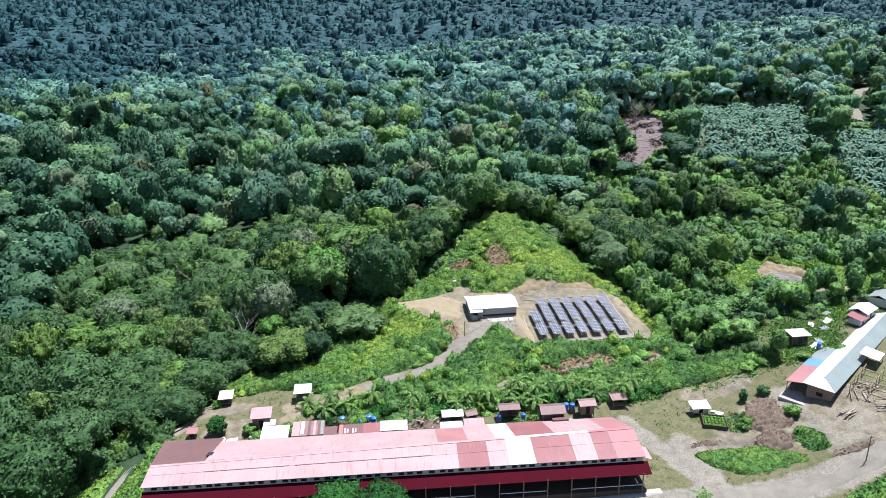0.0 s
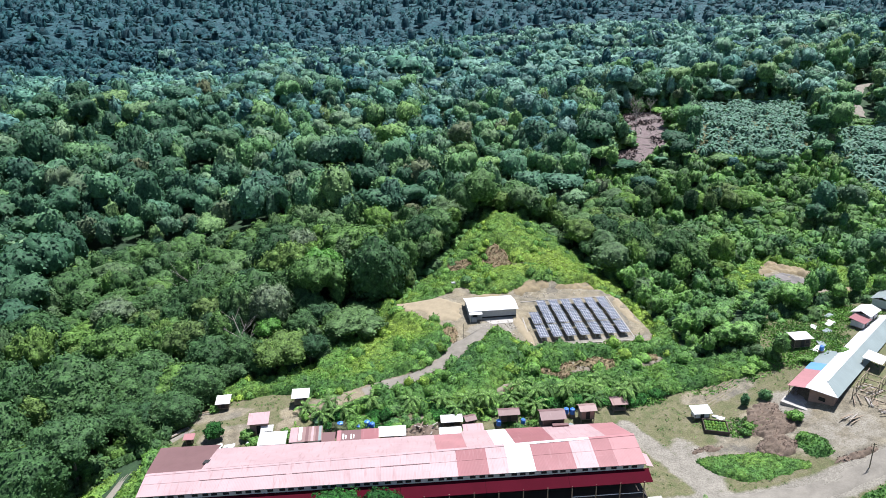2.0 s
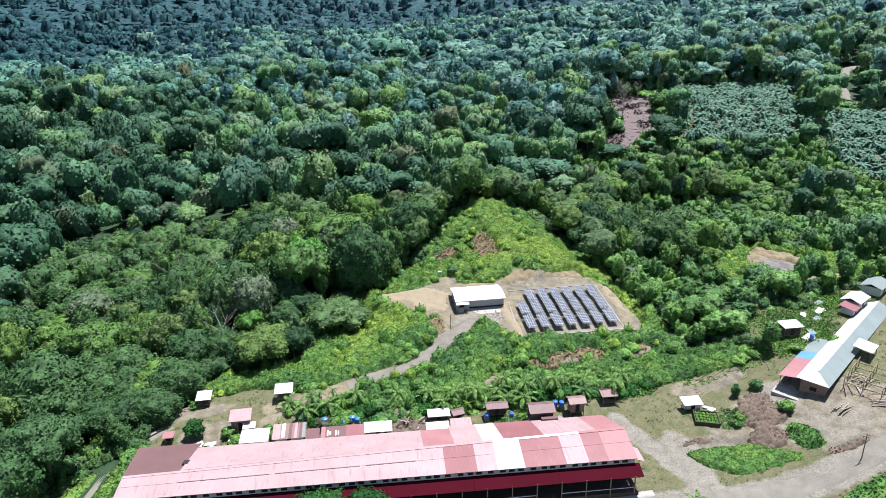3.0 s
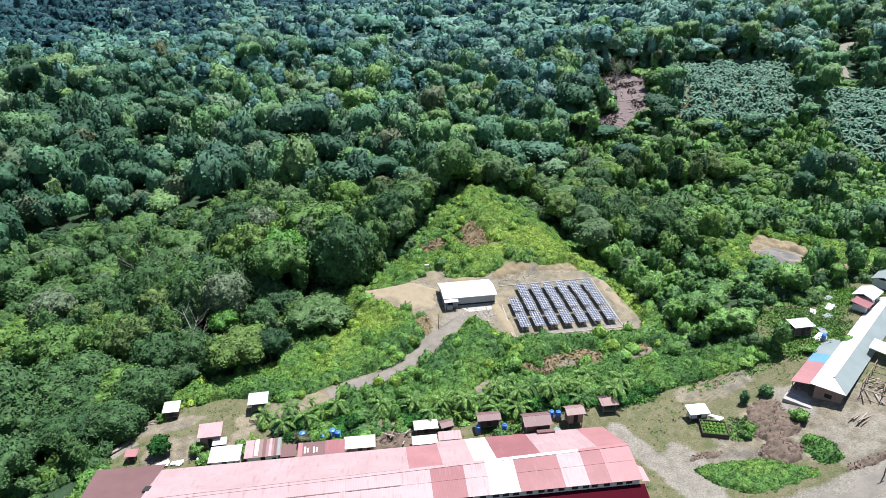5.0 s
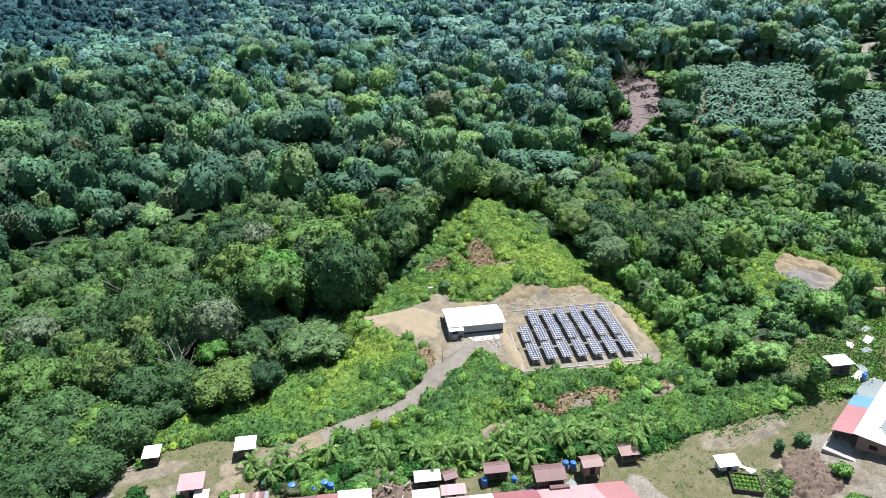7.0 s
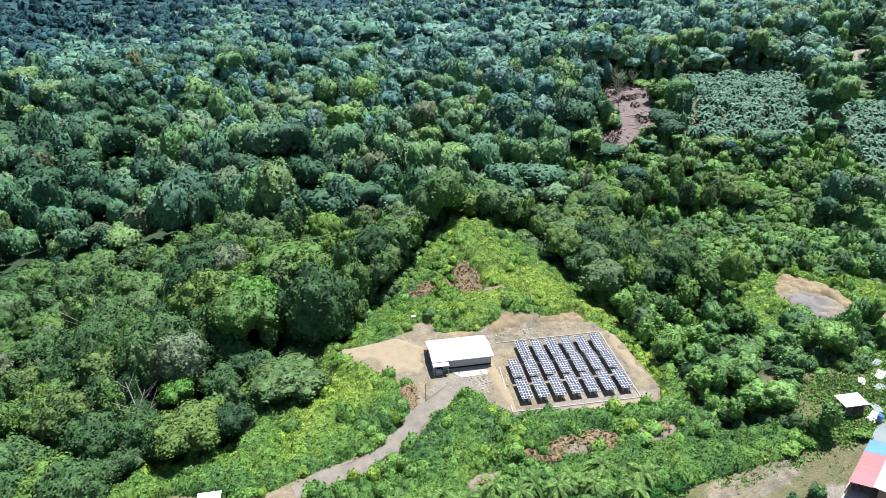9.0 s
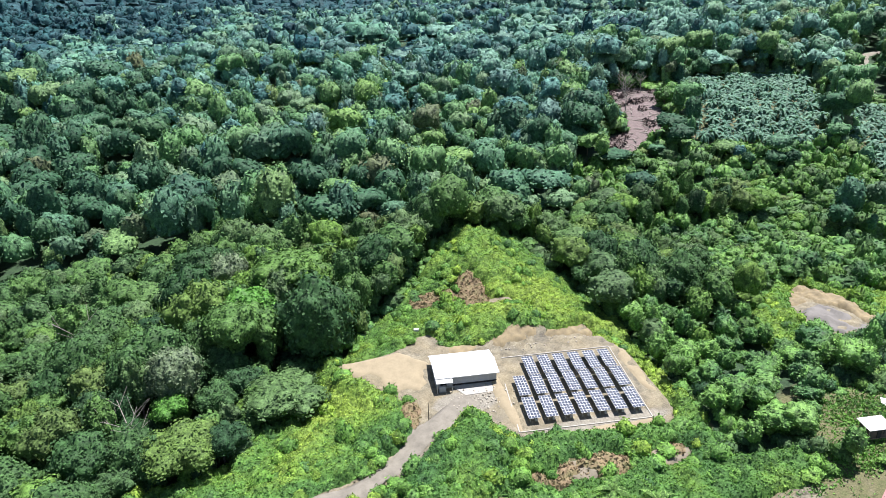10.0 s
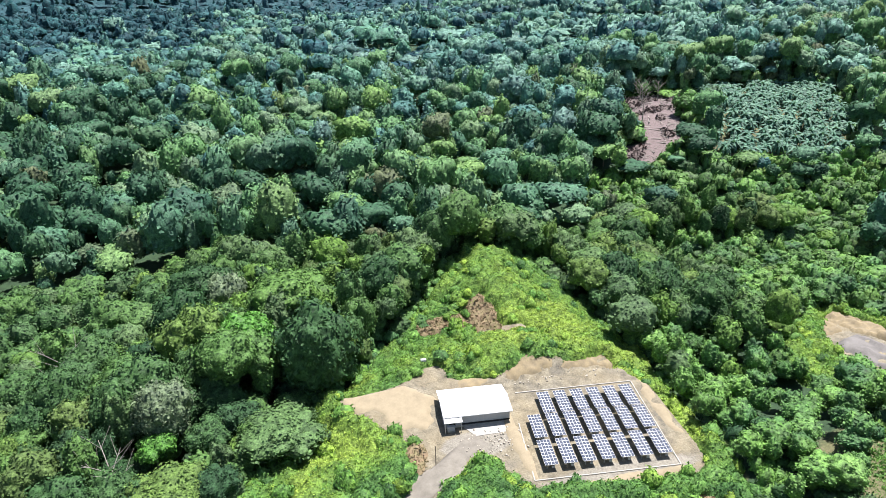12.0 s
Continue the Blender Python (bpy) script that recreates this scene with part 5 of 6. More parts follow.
part("door", block(0.7, 2.0, -0.06, 0.02, 0.25, 2.3), HOLE, shed, "dark doorway under the porch")
# Band of shade at the wall foot, added as a dark strip.
part("foot_shade", block(3.2, 12.72, -0.05, 0.0, 0.24, 0.62), HOLE, shed, "dark strip painting the shade along the wall foot")
for k in range(11):
    part("panel_joint", block(0.6 + 1.15 * k, 0.63 + 1.15 * k, -0.012, 0.0, 0.3, 2.65), STEEL, shed)
part("apron", slab([(5.4, -3.4, -0.12), (12.7, -3.0, -0.1), (12.8, -0.32, 0.06), (3.4, -0.32, 0.0)], 0.5), CONCRETE, shed, "bright concrete apron")
cabinet = thing("generator_box", pose(2.2, -1.5, -0.05, 0, 0, -3.6), "blue-grey metal generator box under the porch", "generator")
part("casing", block(-0.7, 0.7, -0.35, 0.35, 0.12, 1.15, None, 0.04), WALL_GREY, cabinet)
part("skid", block(-0.75, 0.75, -0.38, 0.38, -0.3, 0.12), STEEL, cabinet)

# rubble and pale spoil before the shed and below the cut
rubble = bmesh.new()
for _ in range(170):
    x, y = rng.normal(9.5, 3.2), rng.normal(-6.5, 2.2)
    if rng.random() < 0.45:
        x, y = rng.uniform(2, 42), rng.uniform(7.2, 9.8) + 0.06 * (rng.uniform(0, 30))
    r = rng.uniform(0.1, 0.32)
    bmesh.ops.create_icosphere(rubble, subdivisions=1, radius=r, matrix=Matrix.LocRotScale((x, y, gz(x, y) + r * 0.25), Euler(rng.uniform(0, 6, 3)), (1, rng.uniform(0.6, 1), rng.uniform(0.4, 0.8))))
tagged(part("rubble", rubble, plain("pale_rock", (0.42, 0.38, 0.32), 0.95)), "pale broken rock and spoil on the yard", "rubble", kind="stuff")

# bare rock and cut clay banks
carpet("ground_rock", lambda x, y: inside(x + 4 * lattice(x, y, 3, 71) - 2, y + 5 * lattice(x, y, 2.5, 72) - 2.5, [(93.5, 0), (95, 5), (100, 11), (104, 9), (106, 2), (106, -5), (101, -6), (96.5, -3)]) & (lattice(x, y, 1.7, 73) > 0.16), (88, 126, -18, 26), 0.6, 0.12, 0.9, 0, 0.3, lambda x, y: 0 * x, ROCK, "bare grey rock in a clearing of orange clay", "rock", 1, 74, "structure")
carpet("ground_rim", lambda x, y: (inside(x, y, [(96, 12), (101, 18.5), (107, 23.5), (112.5, 22), (113.5, 13), (111.5, 3), (112.5, -3), (116.5, -7), (124.5, -2.5), (125.5, -6), (118, -10), (110, -8.5), (107.5, -1), (107, 7), (104, 13)])) & (lattice(x, y, 2, 75) > 0.16), (90, 128, -14, 27), 0.5, 0.15, 1.5, 0, 0.3, lambda x, y: 0 * x, BANK, "crumbling orange clay rim of the eastern clearing", "clay bank", 1, 76, "structure")
carpet("ground_bank", lambda x, y: (y - 0.06 * (x - 14) > 10.2) & (y - 0.06 * (x - 14) < 13.6 + 1.4 * np.sin(x / 3.0) + 1.5 * lattice(x, y, 3, 77)) & (x > 5.5) & (x < 44), (3, 47, 8, 20), 0.4, 0.1, 0.6, 0, 0.3, lambda x, y: 0 * x, BANK, "eroded clay cut bank behind the solar field", "clay bank", 1, 78, "structure")
carpet("ground_scar", lambda x, y: (np.maximum.reduce([oval(x, y, 23, -29.6, 7, 2.8), oval(x, y, 36, -30, 6.5, 2.2), 0.7 * oval(x, y, 2, -33, 3.4, 2.4)]) > 0.3 + 0.4 * lattice(x, y, 2.2, 79)), (-4, 46, -36, -24), 0.45, 0.2, 0.6, 0, 0.3, lambda x, y: 0 * x, plain("grey_clay", (0.215, 0.185, 0.140), 0.95, vary=0.45, scale=0.5, dirt=(0.11, 0.10, 0.08)), "bare clay scars on the bank below the solar field", "clay bank", 1, 80, "structure")
carpet("ground_sand", lambda x, y: (np.maximum.reduce([oval(x, y, -10, 11.2, 9, 4, 0.8), oval(x, y, -4, 7, 5, 7, 0.9), 0.8 * oval(x, y, 28, -20.4, 15, 1.6), 0.8 * oval(x, y, 13.6, -6, 1.8, 13), 0.6 * oval(x, y, 44, -4, 2, 12)]) > 0.12 + 0.7 * (0.6 * lattice(x, y, 2.4, 81) + 0.4 * lattice(x, y, 0.9, 83))) & (pad_mask(x, y) > 0.6), (-20, 48, -24, 20), 0.5, 0.24, 0.34, 0, 0.3, lambda x, y: 0 * x, SAND, "pale sandy clay spread over the yard", "ground", 1, 82, "structure")

# ---- longhouse ----
longhouse = thing("longhouse", pose(16.2, -70.4, -3.3, 0, 0, -6.4), "long low longhouse with a patched pink and red metal roof", "longhouse")
L = -86.0
EAVE_Z, BACK_Y, BACK_Z = 5.7, 17.7, 2.65


def ridge(x):
    """The ridge drops and drifts forward to the west, fitted to the camera's view: its y and z."""
    return 6.6 + 0.018 * x, 7.2 + 0.0115 * x


def front_at(x, u, lift=0.0):
    """A place on the front slope: u from 0 at the eave to 1 at the ridge."""
    y, z = ridge(x)
    return (x, u * y, EAVE_Z + u * (z - EAVE_Z) + lift)


def rear_at(x, u, lift=0.0):
    """A place on the rear slope: u from 0 at the ridge to 1 at the back eave."""
    y, z = ridge(x)
    return (x, y + u * (BACK_Y - y), z - 0.06 + u * (BACK_Z - z) + lift)


def roof_panel(place, x0, x1, u0, u1, material, low=0.0, high=0.0, label=""):
    return part("roof_panel", slab([place(x0, u0, low), place(x1, u0, low), place(x1, u1, high), place(x0, u1, high)], 0.05), material, longhouse, label)


FRONT = [(L, -60, ROOF_PALE), (-60, -46, ROOF_PALE), (-46, -32.8, ROOF_PALE), (-32.8, -27.5, ROOF_ROSE), (-27.5, -24.0, ROOF_PALE), (-24.0, -19.4, ROOF_WHITE), (-19.4, -12.3, ROOF_ROSE), (-12.3, -8.4, ROOF_PALE), (-8.4, -5.0, ROOF_ROSE), (-5.0, 0.0, ROOF_MID)]
REAR = [(L + 9, -58, ROOF_PALE), (-58, -36.0, ROOF_PALE), (-36.0, -30.6, ROOF_MID), (-30.6, -25.5, ROOF_PALE), (-25.5, -21.8, ROOF_WHITE), (-21.8, -14.5, ROOF_ROSE), (-14.5, -10.5, ROOF_PALE), (-10.5, -5.0, ROOF_PALE), (-5.0, 0.0, ROOF_MID)]
# each slope is laid in two lengths, the upper lapping the lower
for k, (a, b, mat) in enumerate(FRONT):
    lift = 0.012 * (k % 2)
    roof_panel(front_at, a, b - 0.01, 0, 0.56, mat, lift, lift + 0.01)
    roof_panel(front_at, a, b - 0.01, 0.54, 1.0, mat, lift + 0.05, lift)
for k, (a, b, mat) in enumerate(REAR):
    lift = 0.012 * (k % 2)
    end = 0.9 if a < -30.6 else 1.0
    roof_panel(rear_at, a, b - 0.01, 0.002, 0.5, mat, lift, lift)
    roof_panel(rear_at, a, b - 0.01, 0.485, end, mat, lift - 0.06, lift - 0.06)
part("roof_panel", slab([(L - 0.3, 4.9, 5.9), (L + 9, 5.1, 5.95), (L + 9, 18.9, 2.1), (L - 2.4, 18.9, 2.1)], 0.05), ROOF_BROWN, longhouse, "brown roof sheets")
for a, b, mat in [(L, -32, ROOF_PALE), (-32, -24, ROOF_PALE), (-24, -8.5, TARP), (-8.5, 0, ROOF_MID)]:
    (ya, za), (yb, zb) = ridge(a), ridge(b)
    part("ridge_cap", slab([(a, ya - 0.28, za + 0.03), (b - 0.02, yb - 0.28, zb + 0.03), (b - 0.02, yb + 0.3, zb + 0.035), (a, ya + 0.3, za + 0.035)], 0.05), mat, longhouse)
for a, b in [(L + 9.5, -62), (-61, -47), (-46, -37.5)]:
    part("stained_lap", slab([front_at(a, 0.53, 0.075), front_at(b, 0.53, 0.075), front_at(b, 0.556, 0.075), front_at(a, 0.556, 0.075)], 0.015), ROOF_STAIN, longhouse, "dark stained lap between roof sheets")
    part("stained_ridge", slab([rear_at(a, 0.03, 0.07), rear_at(b, 0.03, 0.07), rear_at(b, 0.056, 0.07), rear_at(a, 0.056, 0.07)], 0.015), ROOF_STAIN, longhouse, "mouldy strip below the ridge")
part("side_wall", slab([(-0.5, 0.7, 5.75), (-0.35, 0.7, 5.75), (-0.35, 6.5, 7.05), (-0.5, 6.5, 7.05)], 1.6), WALL_WHITE, longhouse)
part("rear_wall", block(L - 1.8, -0.4, 7.4, 16.2, -1.2, 2.4), WALL_WHITE, longhouse)
# Verandah shade put into the dark colour of inner wall and floor.
part("inner_wall", block(L + 0.4, -0.4, 1.6, 7.4, -1.0, 4.9), DARK_WOOD, longhouse, "board wall behind the verandah, coloured dark for its shade")
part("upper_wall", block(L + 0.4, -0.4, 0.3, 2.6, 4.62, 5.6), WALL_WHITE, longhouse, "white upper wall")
part("floor", block(L + 0.2, -0.2, -2.0, 1.7, -1.0, 0.55), DARK_WOOD, longhouse, "boarded verandah floor, coloured dark for its shade")
for k in range(6):
    a = L + 0.1 + k * 14.4
    part("awning", slab([(a, -2.15, 3.62), (a + 14.36, -2.15, 3.62), (a + 14.36, 0.28, 4.62), (a, 0.28, 4.62)], 0.05), AWNING, longhouse, "dark red metal awning")
win = part("window", block(-0.48, 0.48, -0.03, 0.03, -0.24, 0.24), HOLE, longhouse, "small dark louvre window")
win.matrix_basis = pose(-2.1, 0.28, 5.12)
for k in range(1, 47):
    piece("window", win, pose(-2.1 - 1.78 * k + 0.25 * math.sin(k * 1.7), 0.28, 5.12), longhouse)
post = part("post", block(-0.08, 0.08, -0.08, 0.08, -0.9, 3.7), TIMBER, longhouse, "weathered verandah post")
post.matrix_basis = pose(-1.0, -1.95, 0)
rail = part("rail", block(-2.0, 2.0, -0.04, 0.04, 1.35, 1.45), TARP, longhouse, "pale verandah rail")
rail.matrix_basis = pose(-3.1, -1.9, 0)
for k in range(1, 21):
    piece("post", post, pose(-1.0 - 4.2 * k, -1.95, 0), longhouse)
    if k % 3:
        piece("rail", rail, pose(-3.1 - 4.2 * k, -1.9, 0), longhouse)
part("gable_sheet", slab([(0.02, 0.3, 5.2), (1.5, 0.6, 4.6), (1.5, 3.8, 4.8), (0.02, 3.9, 5.5)], 0.05), ROOF_PALE, longhouse, "pale side awning sheet")
part("skylight", slab([rear_at(-77.6, 0.28, 0.06), rear_at(-76.6, 0.28, 0.06), rear_at(-76.6, 0.42, 0.06), rear_at(-77.6, 0.42, 0.06)], 0.04), HOLE, longhouse, "dark roof opening")
part("flue_hood", block(-12.4, -9.2, 16.6, 17.4, 2.4, 3.3), ROOF_BROWN, longhouse, "dark kitchen hood")

ribbon("front_path", [(18.5, -72.6, 0), (10, -71.7, 0), (0, -70.6, 0), (-20, -68.3, 0), (-40, -66.0, 0), (-64, -63.3, 0)], 0.9, 0.3, CONCRETE, "pale concrete path along the front of the longhouse", 0.05)

# ---- huts ----


def hut(x, y, z_roof, w, d, turn, roof, label, walls=None, rise=0.5, pitch="single", name="hut", deck=0.5):
    """A hut or open shelter: posts, deck, walls with a door, and one or two roof slopes. Origin on the ground."""
    g = gz(x, y)
    h = z_roof - g - rise
    root = thing(name, pose(x, y, g, 0, 0, turn), label, "hut")
    a, b = w / 2, d / 2
    for px in (-a + 0.2, a - 0.2):
        for py in (-b + 0.2, b - 0.2):
            part("post", block(px - 0.06, px + 0.06, py - 0.06, py + 0.06, -0.5, h + 0.05), TIMBER, root)
    part("deck", block(-a + 0.1, a - 0.1, -b + 0.1, b - 0.1, deck - 0.12, deck), TIMBER, root)
    if walls is not None:
        for y0 in (-b + 0.15, b - 0.2):
            part("wall", block(-a + 0.12, a - 0.12, y0, y0 + 0.05, deck, h), walls, root)
        for x0 in (-a + 0.12, a - 0.17):
            part("wall", block(x0, x0 + 0.05, -b + 0.2, b - 0.2, deck, h), walls, root)
        part("door", block(-0.4, 0.4, -b + 0.08, -b + 0.14, deck, min(deck + 1.9, h - 0.1)), HOLE, root, "dark doorway")
        if w > 3.5 and h > deck + 1.6:
            part("window", block(a - 1.3, a - 0.6, -b + 0.08, -b + 0.14, deck + 0.8, deck + 1.5), HOLE, root, "dark window opening")
    else:
        part("back_wall", block(-a + 0.15, a - 0.15, b - 0.22, b - 0.16, deck, h), DARK_WOOD, root)
    o = 0.3
    if pitch == "single":
        part("roof", slab([(-a - o, -b - o, h), (a + o, -b - o, h), (a + o, b + o, h + rise), (-a - o, b + o, h + rise)], 0.05), roof, root)
    else:
        part("roof", slab([(-a - o, -b - o, h), (a + o, -b - o, h), (a + o, 0, h + rise), (-a - o, 0, h + rise)], 0.05), roof, root)
        part("roof", slab([(-a - o, 0.02, h + rise), (a + o, 0.02, h + rise), (a + o, b + o, h), (-a - o, b + o, h)], 0.05), roof, root)
        part("ridge_cap", slab([(-a - o, -0.1, h + rise), (a + o, -0.1, h + rise), (a + o, 0.12, h + rise + 0.03), (-a - o, 0.12, h + rise + 0.03)], 0.05), roof, root)
    return root


hut(-60.5, -22.3, -3.0, 2.6, 2.6, -3, ROOF_WHITE, "small timber hut on stilts with a bright zinc roof", DARK_WOOD, deck=1.0)
hut(-43.4, -26.0, -1.5, 3.3, 2.8, -4, ROOF_WHITE, "open timber shelter with a bright zinc roof")
hut(-51.9, -34.2, -1.5, 3.7, 3.0, -3, ROOF_PALE, "hut with a faded pink roof beside the path", WALL_PINK, 0.6)
hut(-50.2, -36.4, -2.9, 1.9, 1.3, -3, ROOF_WHITE, "little lean-to with a white roof", WALL_GREY, 0.25)
hut(-48.8, -41.2, -2.2, 4.9, 3.4, -6, ROOF_WHITE, "kitchen hut with a bright white roof", WALL_WHITE, 0.35)
striped = hut(-42.2, -41.6, -1.9, 5.8, 3.8, -5, ROOF_RUST, "kitchen hut with a rusty pink roof", WALL_WHITE, 0.5)
patched = hut(-33.7, -44.2, -1.9, 4.6, 2.9, -7, ROOF_BROWN, "kitchen hut with streaked brown roofing", WALL_GREY, 0.45)
hut(-29.7, -44.7, -1.8, 2.9, 3.0, -7, ROOF_ROSE, "kitchen hut with dark red roofing", WALL_PINK, 0.45)
hut(-25.2, -44.3, -1.9, 5.0, 2.4, -7, ROOF_WHITE, "narrow kitchen hut with a white roof", WALL_PINK, 0.4)
worn_hut = hut(-12.5, -41.8, -2.1, 4.0, 2.3, -6, ROOF_WHITE, "weathered hut with a pale patched roof", DARK_WOOD, 0.4, "double")
hut(-13.6, -46.2, -2.3, 4.0, 1.6, -6, ROOF_WHITE, "low lean-to with a white roof behind the longhouse", DARK_WOOD, 0.3)
hut(-38.0, -42.4, -2.8, 2.4, 2.4, -6, ROOF_BROWN, "open washing place with a low brown roof", None, 0.3)
hut(-8.8, -42.6, -1.9, 2.0, 1.8, 8, ROOF_BROWN, "small dark shack with a brown roof", DARK_WOOD, 0.5, "double")
hut(-9.0, -46.6, -1.9, 3.6, 1.6, -6, ROOF_PALE, "low store with a pale pink roof", WALL_WHITE, 0.3)
hut(-1.1, -44.8, 0.0, 3.9, 2.2, -6, ROOF_DUST, "timber hut with a grey-brown roof", DARK_WOOD, 0.6, "double", deck=1.0)
hut(6.5, -49.6, 1.6, 4.6, 3.4, -6, ROOF_DUST, "raised timber hut with a dusty red roof", DARK_WOOD, 0.9, "double", deck=1.2)
hut(14.4, -48.6, 1.2, 3.0, 2.4, -5, ROOF_RUST, "raised shack with a rusty striped roof", WALL_PINK, 0.6, "double", deck=1.0)
hut(22.3, -46.8, 0.35, 2.9, 2.0, -5, ROOF_RUST, "open stall with a faded pink roof", None, 0.5, deck=0.5)
hut(-66.0, -34.3, -4.0, 1.6, 1.3, -6, ROOF_MID, "little shed with a red roof", DARK_WOOD, 0.3)
hut(37.3, -53.2, 0.1, 3.4, 2.0, -6, ROOF_WHITE, "white block hut beside a walled pen", WALL_WHITE, 0.5)
hut(69.3, -40.2, 7.1, 4.2, 2.6, -4, ROOF_WHITE, "shack with white roof sheets near the hall", DARK_WOOD, 0.4)
hut(88.8, -36.0, 7.6, 3.6, 3.0, 28, ROOF_ROSE, "small house with a dark red roof", WALL_GREY, 0.6)
hut(93.0, -33.0, 8.4, 6.0, 4.0, 28, ROOF_WHITE, "house with a bright white roof behind the hall", WALL_GREY, 0.8, "double")
hut(104, -27.5, 8.8, 7.0, 4.5, 30, ROOF_GREY, "house with a grey metal roof behind the hall", WALL_WHITE, 0.8, "double")


def loose_sheets(owner, w, d, rise, h, sheets):
    """Single roofing sheets of another age nailed over a hut roof: each from x0 to x1, on the part of the slope from v0 to v1."""
    for x0, x1, v0, v1, mat in sheets:
        y0, y1 = -d / 2 - 0.3 + v0 * (d + 0.6), -d / 2 - 0.3 + v1 * (d + 0.6)
        part("roof_sheet", slab([(x0, y0, h + rise * v0 + 0.04), (x1, y0, h + rise * v0 + 0.04), (x1, y1, h + rise * v1 + 0.04), (x0, y1, h + rise * v1 + 0.04)], 0.02), mat, owner)


def water_tank(x, y, r=0.45, tall=1.0, stand=0.6):
    root = thing("water_tank", pose(x, y, gz(x, y)), "round blue plastic water tank on a low stand", "tank", "water tanks of the village")
    part("stand", block(-r, r, -r, r, -0.4, stand, None, 0.03), TIMBER, root)
    bm = rod((0, 0, stand), (0, 0, stand + tall), r, r, 14)
    rod((0, 0, stand + tall), (0, 0, stand + tall + 0.18), r, r * 0.4, 14, bm)
    part("barrel", bm, BLUE_PLASTIC, root)
    part("lid", rod((0, 0, stand + tall + 0.18), (0, 0, stand + tall + 0.26), 0.24, 0.22, 10), BLUE_PLASTIC, root)
    for h in (0.35, 0.8):
        part("rib", rod((0, 0, stand + h), (0, 0, stand + h + 0.06), r + 0.03, r + 0.03, 14), BLUE_PLASTIC, root)
    return root


loose_sheets(striped, 5.8, 3.8, 0.5, -1.9 - gz(-42.2, -41.6) - 0.5, [(-3.2, -1.7, 0, 1, ROOF_PALE), (-1.5, -0.8, 0.1, 1, ROOF_WHITE), (-0.1, 0.5, 0, 1, ROOF_BROWN), (1.0, 1.5, 0, 1, ROOF_PALE), (1.9, 2.4, 0, 1, ROOF_BROWN), (2.5, 3.0, 0, 1, ROOF_GREY)])
loose_sheets(patched, 4.6, 2.9, 0.45, -1.9 - gz(-33.7, -44.2) - 0.45, [(-1.4, -1.1, 0.25, 0.7, TARP), (-0.9, -0.6, 0.3, 0.6, TARP), (0.2, 0.45, 0.25, 0.65, TARP), (0.7, 0.95, 0.3, 0.6, TARP), (-2.5, -1.7, 0, 1, ROOF_MID)])
loose_sheets(worn_hut, 4.0, 1.0, 0.4, -2.1 - gz(-12.5, -41.8) - 0.4, [(-1.2, -0.8, 0.05, 0.6, ROOF_GREY), (0.5, 1.1, 0.1, 0.7, ROOF_RUST)])
for x, y, r in [(10.8, -46.6, 0.5), (12.0, -47.0, 0.5), (-35.3, -37.9, 0.62), (-29.8, -38.7, 0.6), (-28.8, -39.3, 0.5), (-31.6, -39.4, 0.5), (1.4, -47.0, 0.45), (-3.4, -45.8, 0.5), (71.8, -44.2, 0.45)]:
    water_tank(x, y, r, 2.2 * r)


def sheet_pile(x, y, turn, w, d, material, label, tilt=4):
    """A few loose roofing sheets lying on one another."""
    root = thing("sheet_pile", pose(x, y, gz(x, y) + 0.08, 0, 0, turn), label, "roofing sheet")
    for k in range(3):
        ob = part("sheet", slab([(-w / 2, -d / 2, 0.08 * k), (w / 2, -d / 2, 0.08 * k + 0.05), (w / 2, d / 2, 0.08 * k + 0.12), (-w / 2, d / 2, 0.08 * k)], 0.03), material, root)
        ob.matrix_basis = pose(0.15 * k, 0.1 * k, 0, 0, 0, 9 * k - 8)
    return root


for x, y, turn, w, d, mat, label in [(-60.5, -37.6, 10, 2.2, 1.0, TARP, "white sheets lying beside the longhouse"), (-58.0, -37.9, -12, 2.0, 0.9, TARP, "white sheets lying beside the longhouse"),
                                     (-53.8, -37.2, 80, 1.8, 0.9, TARP, "white sheet leaning in the grass"), (-38.3, -34.6, 30, 1.6, 0.9, ROOF_RUST, "rusty sheets lying in the yard"), (-37.6, -36.8, -10, 1.8, 0.8, TARP, "pale sheets lying in the yard"),
                                     (72.2, -43.0, 20, 3.0, 1.6, TARP, "white sheets heaped near the hall"), (74.6, -41.3, 60, 2.4, 1.5, ROOF_GREY, "grey sheets heaped near the hall"), (73.5, -46.0, 35, 2.2, 1.2, TARP, "white sheets heaped near the hall"), (83.5, -33.0, 25, 3.0, 1.4, TARP, "pale sheets lying on the grass"), (80.0, -36.0, 5, 2.2, 1.2, ROOF_GREY, "grey sheets lying on the grass"), (78.6, -33.6, 40, 1.8, 1.2, TARP, "pale sheets lying on the grass"), (86, -29.5, 15, 2.6, 1.2, ROOF_GREY, "grey sheets lying on the grass"),
                                     (10.2, -50.0, 20, 2.6, 1.6, ROOF_GREY, "grey sheets behind the longhouse"), (2.6, -49.2, -6, 2.6, 1.2, BLUE_PLASTIC, "blue cover over stacked goods"), (40.4, -54.4, -55, 2.2, 0.7, TARP, "white boards leaning by the pen"), (-30.6, -42.2, -7, 1.5, 1.1, BLUE_PLASTIC, "light blue sheet on the yard"), (-38.8, -43.4, -6, 2.2, 1.0, TARP, "white sheets behind the longhouse")]:
    sheet_pile(x, y, turn, w, d, mat, label)


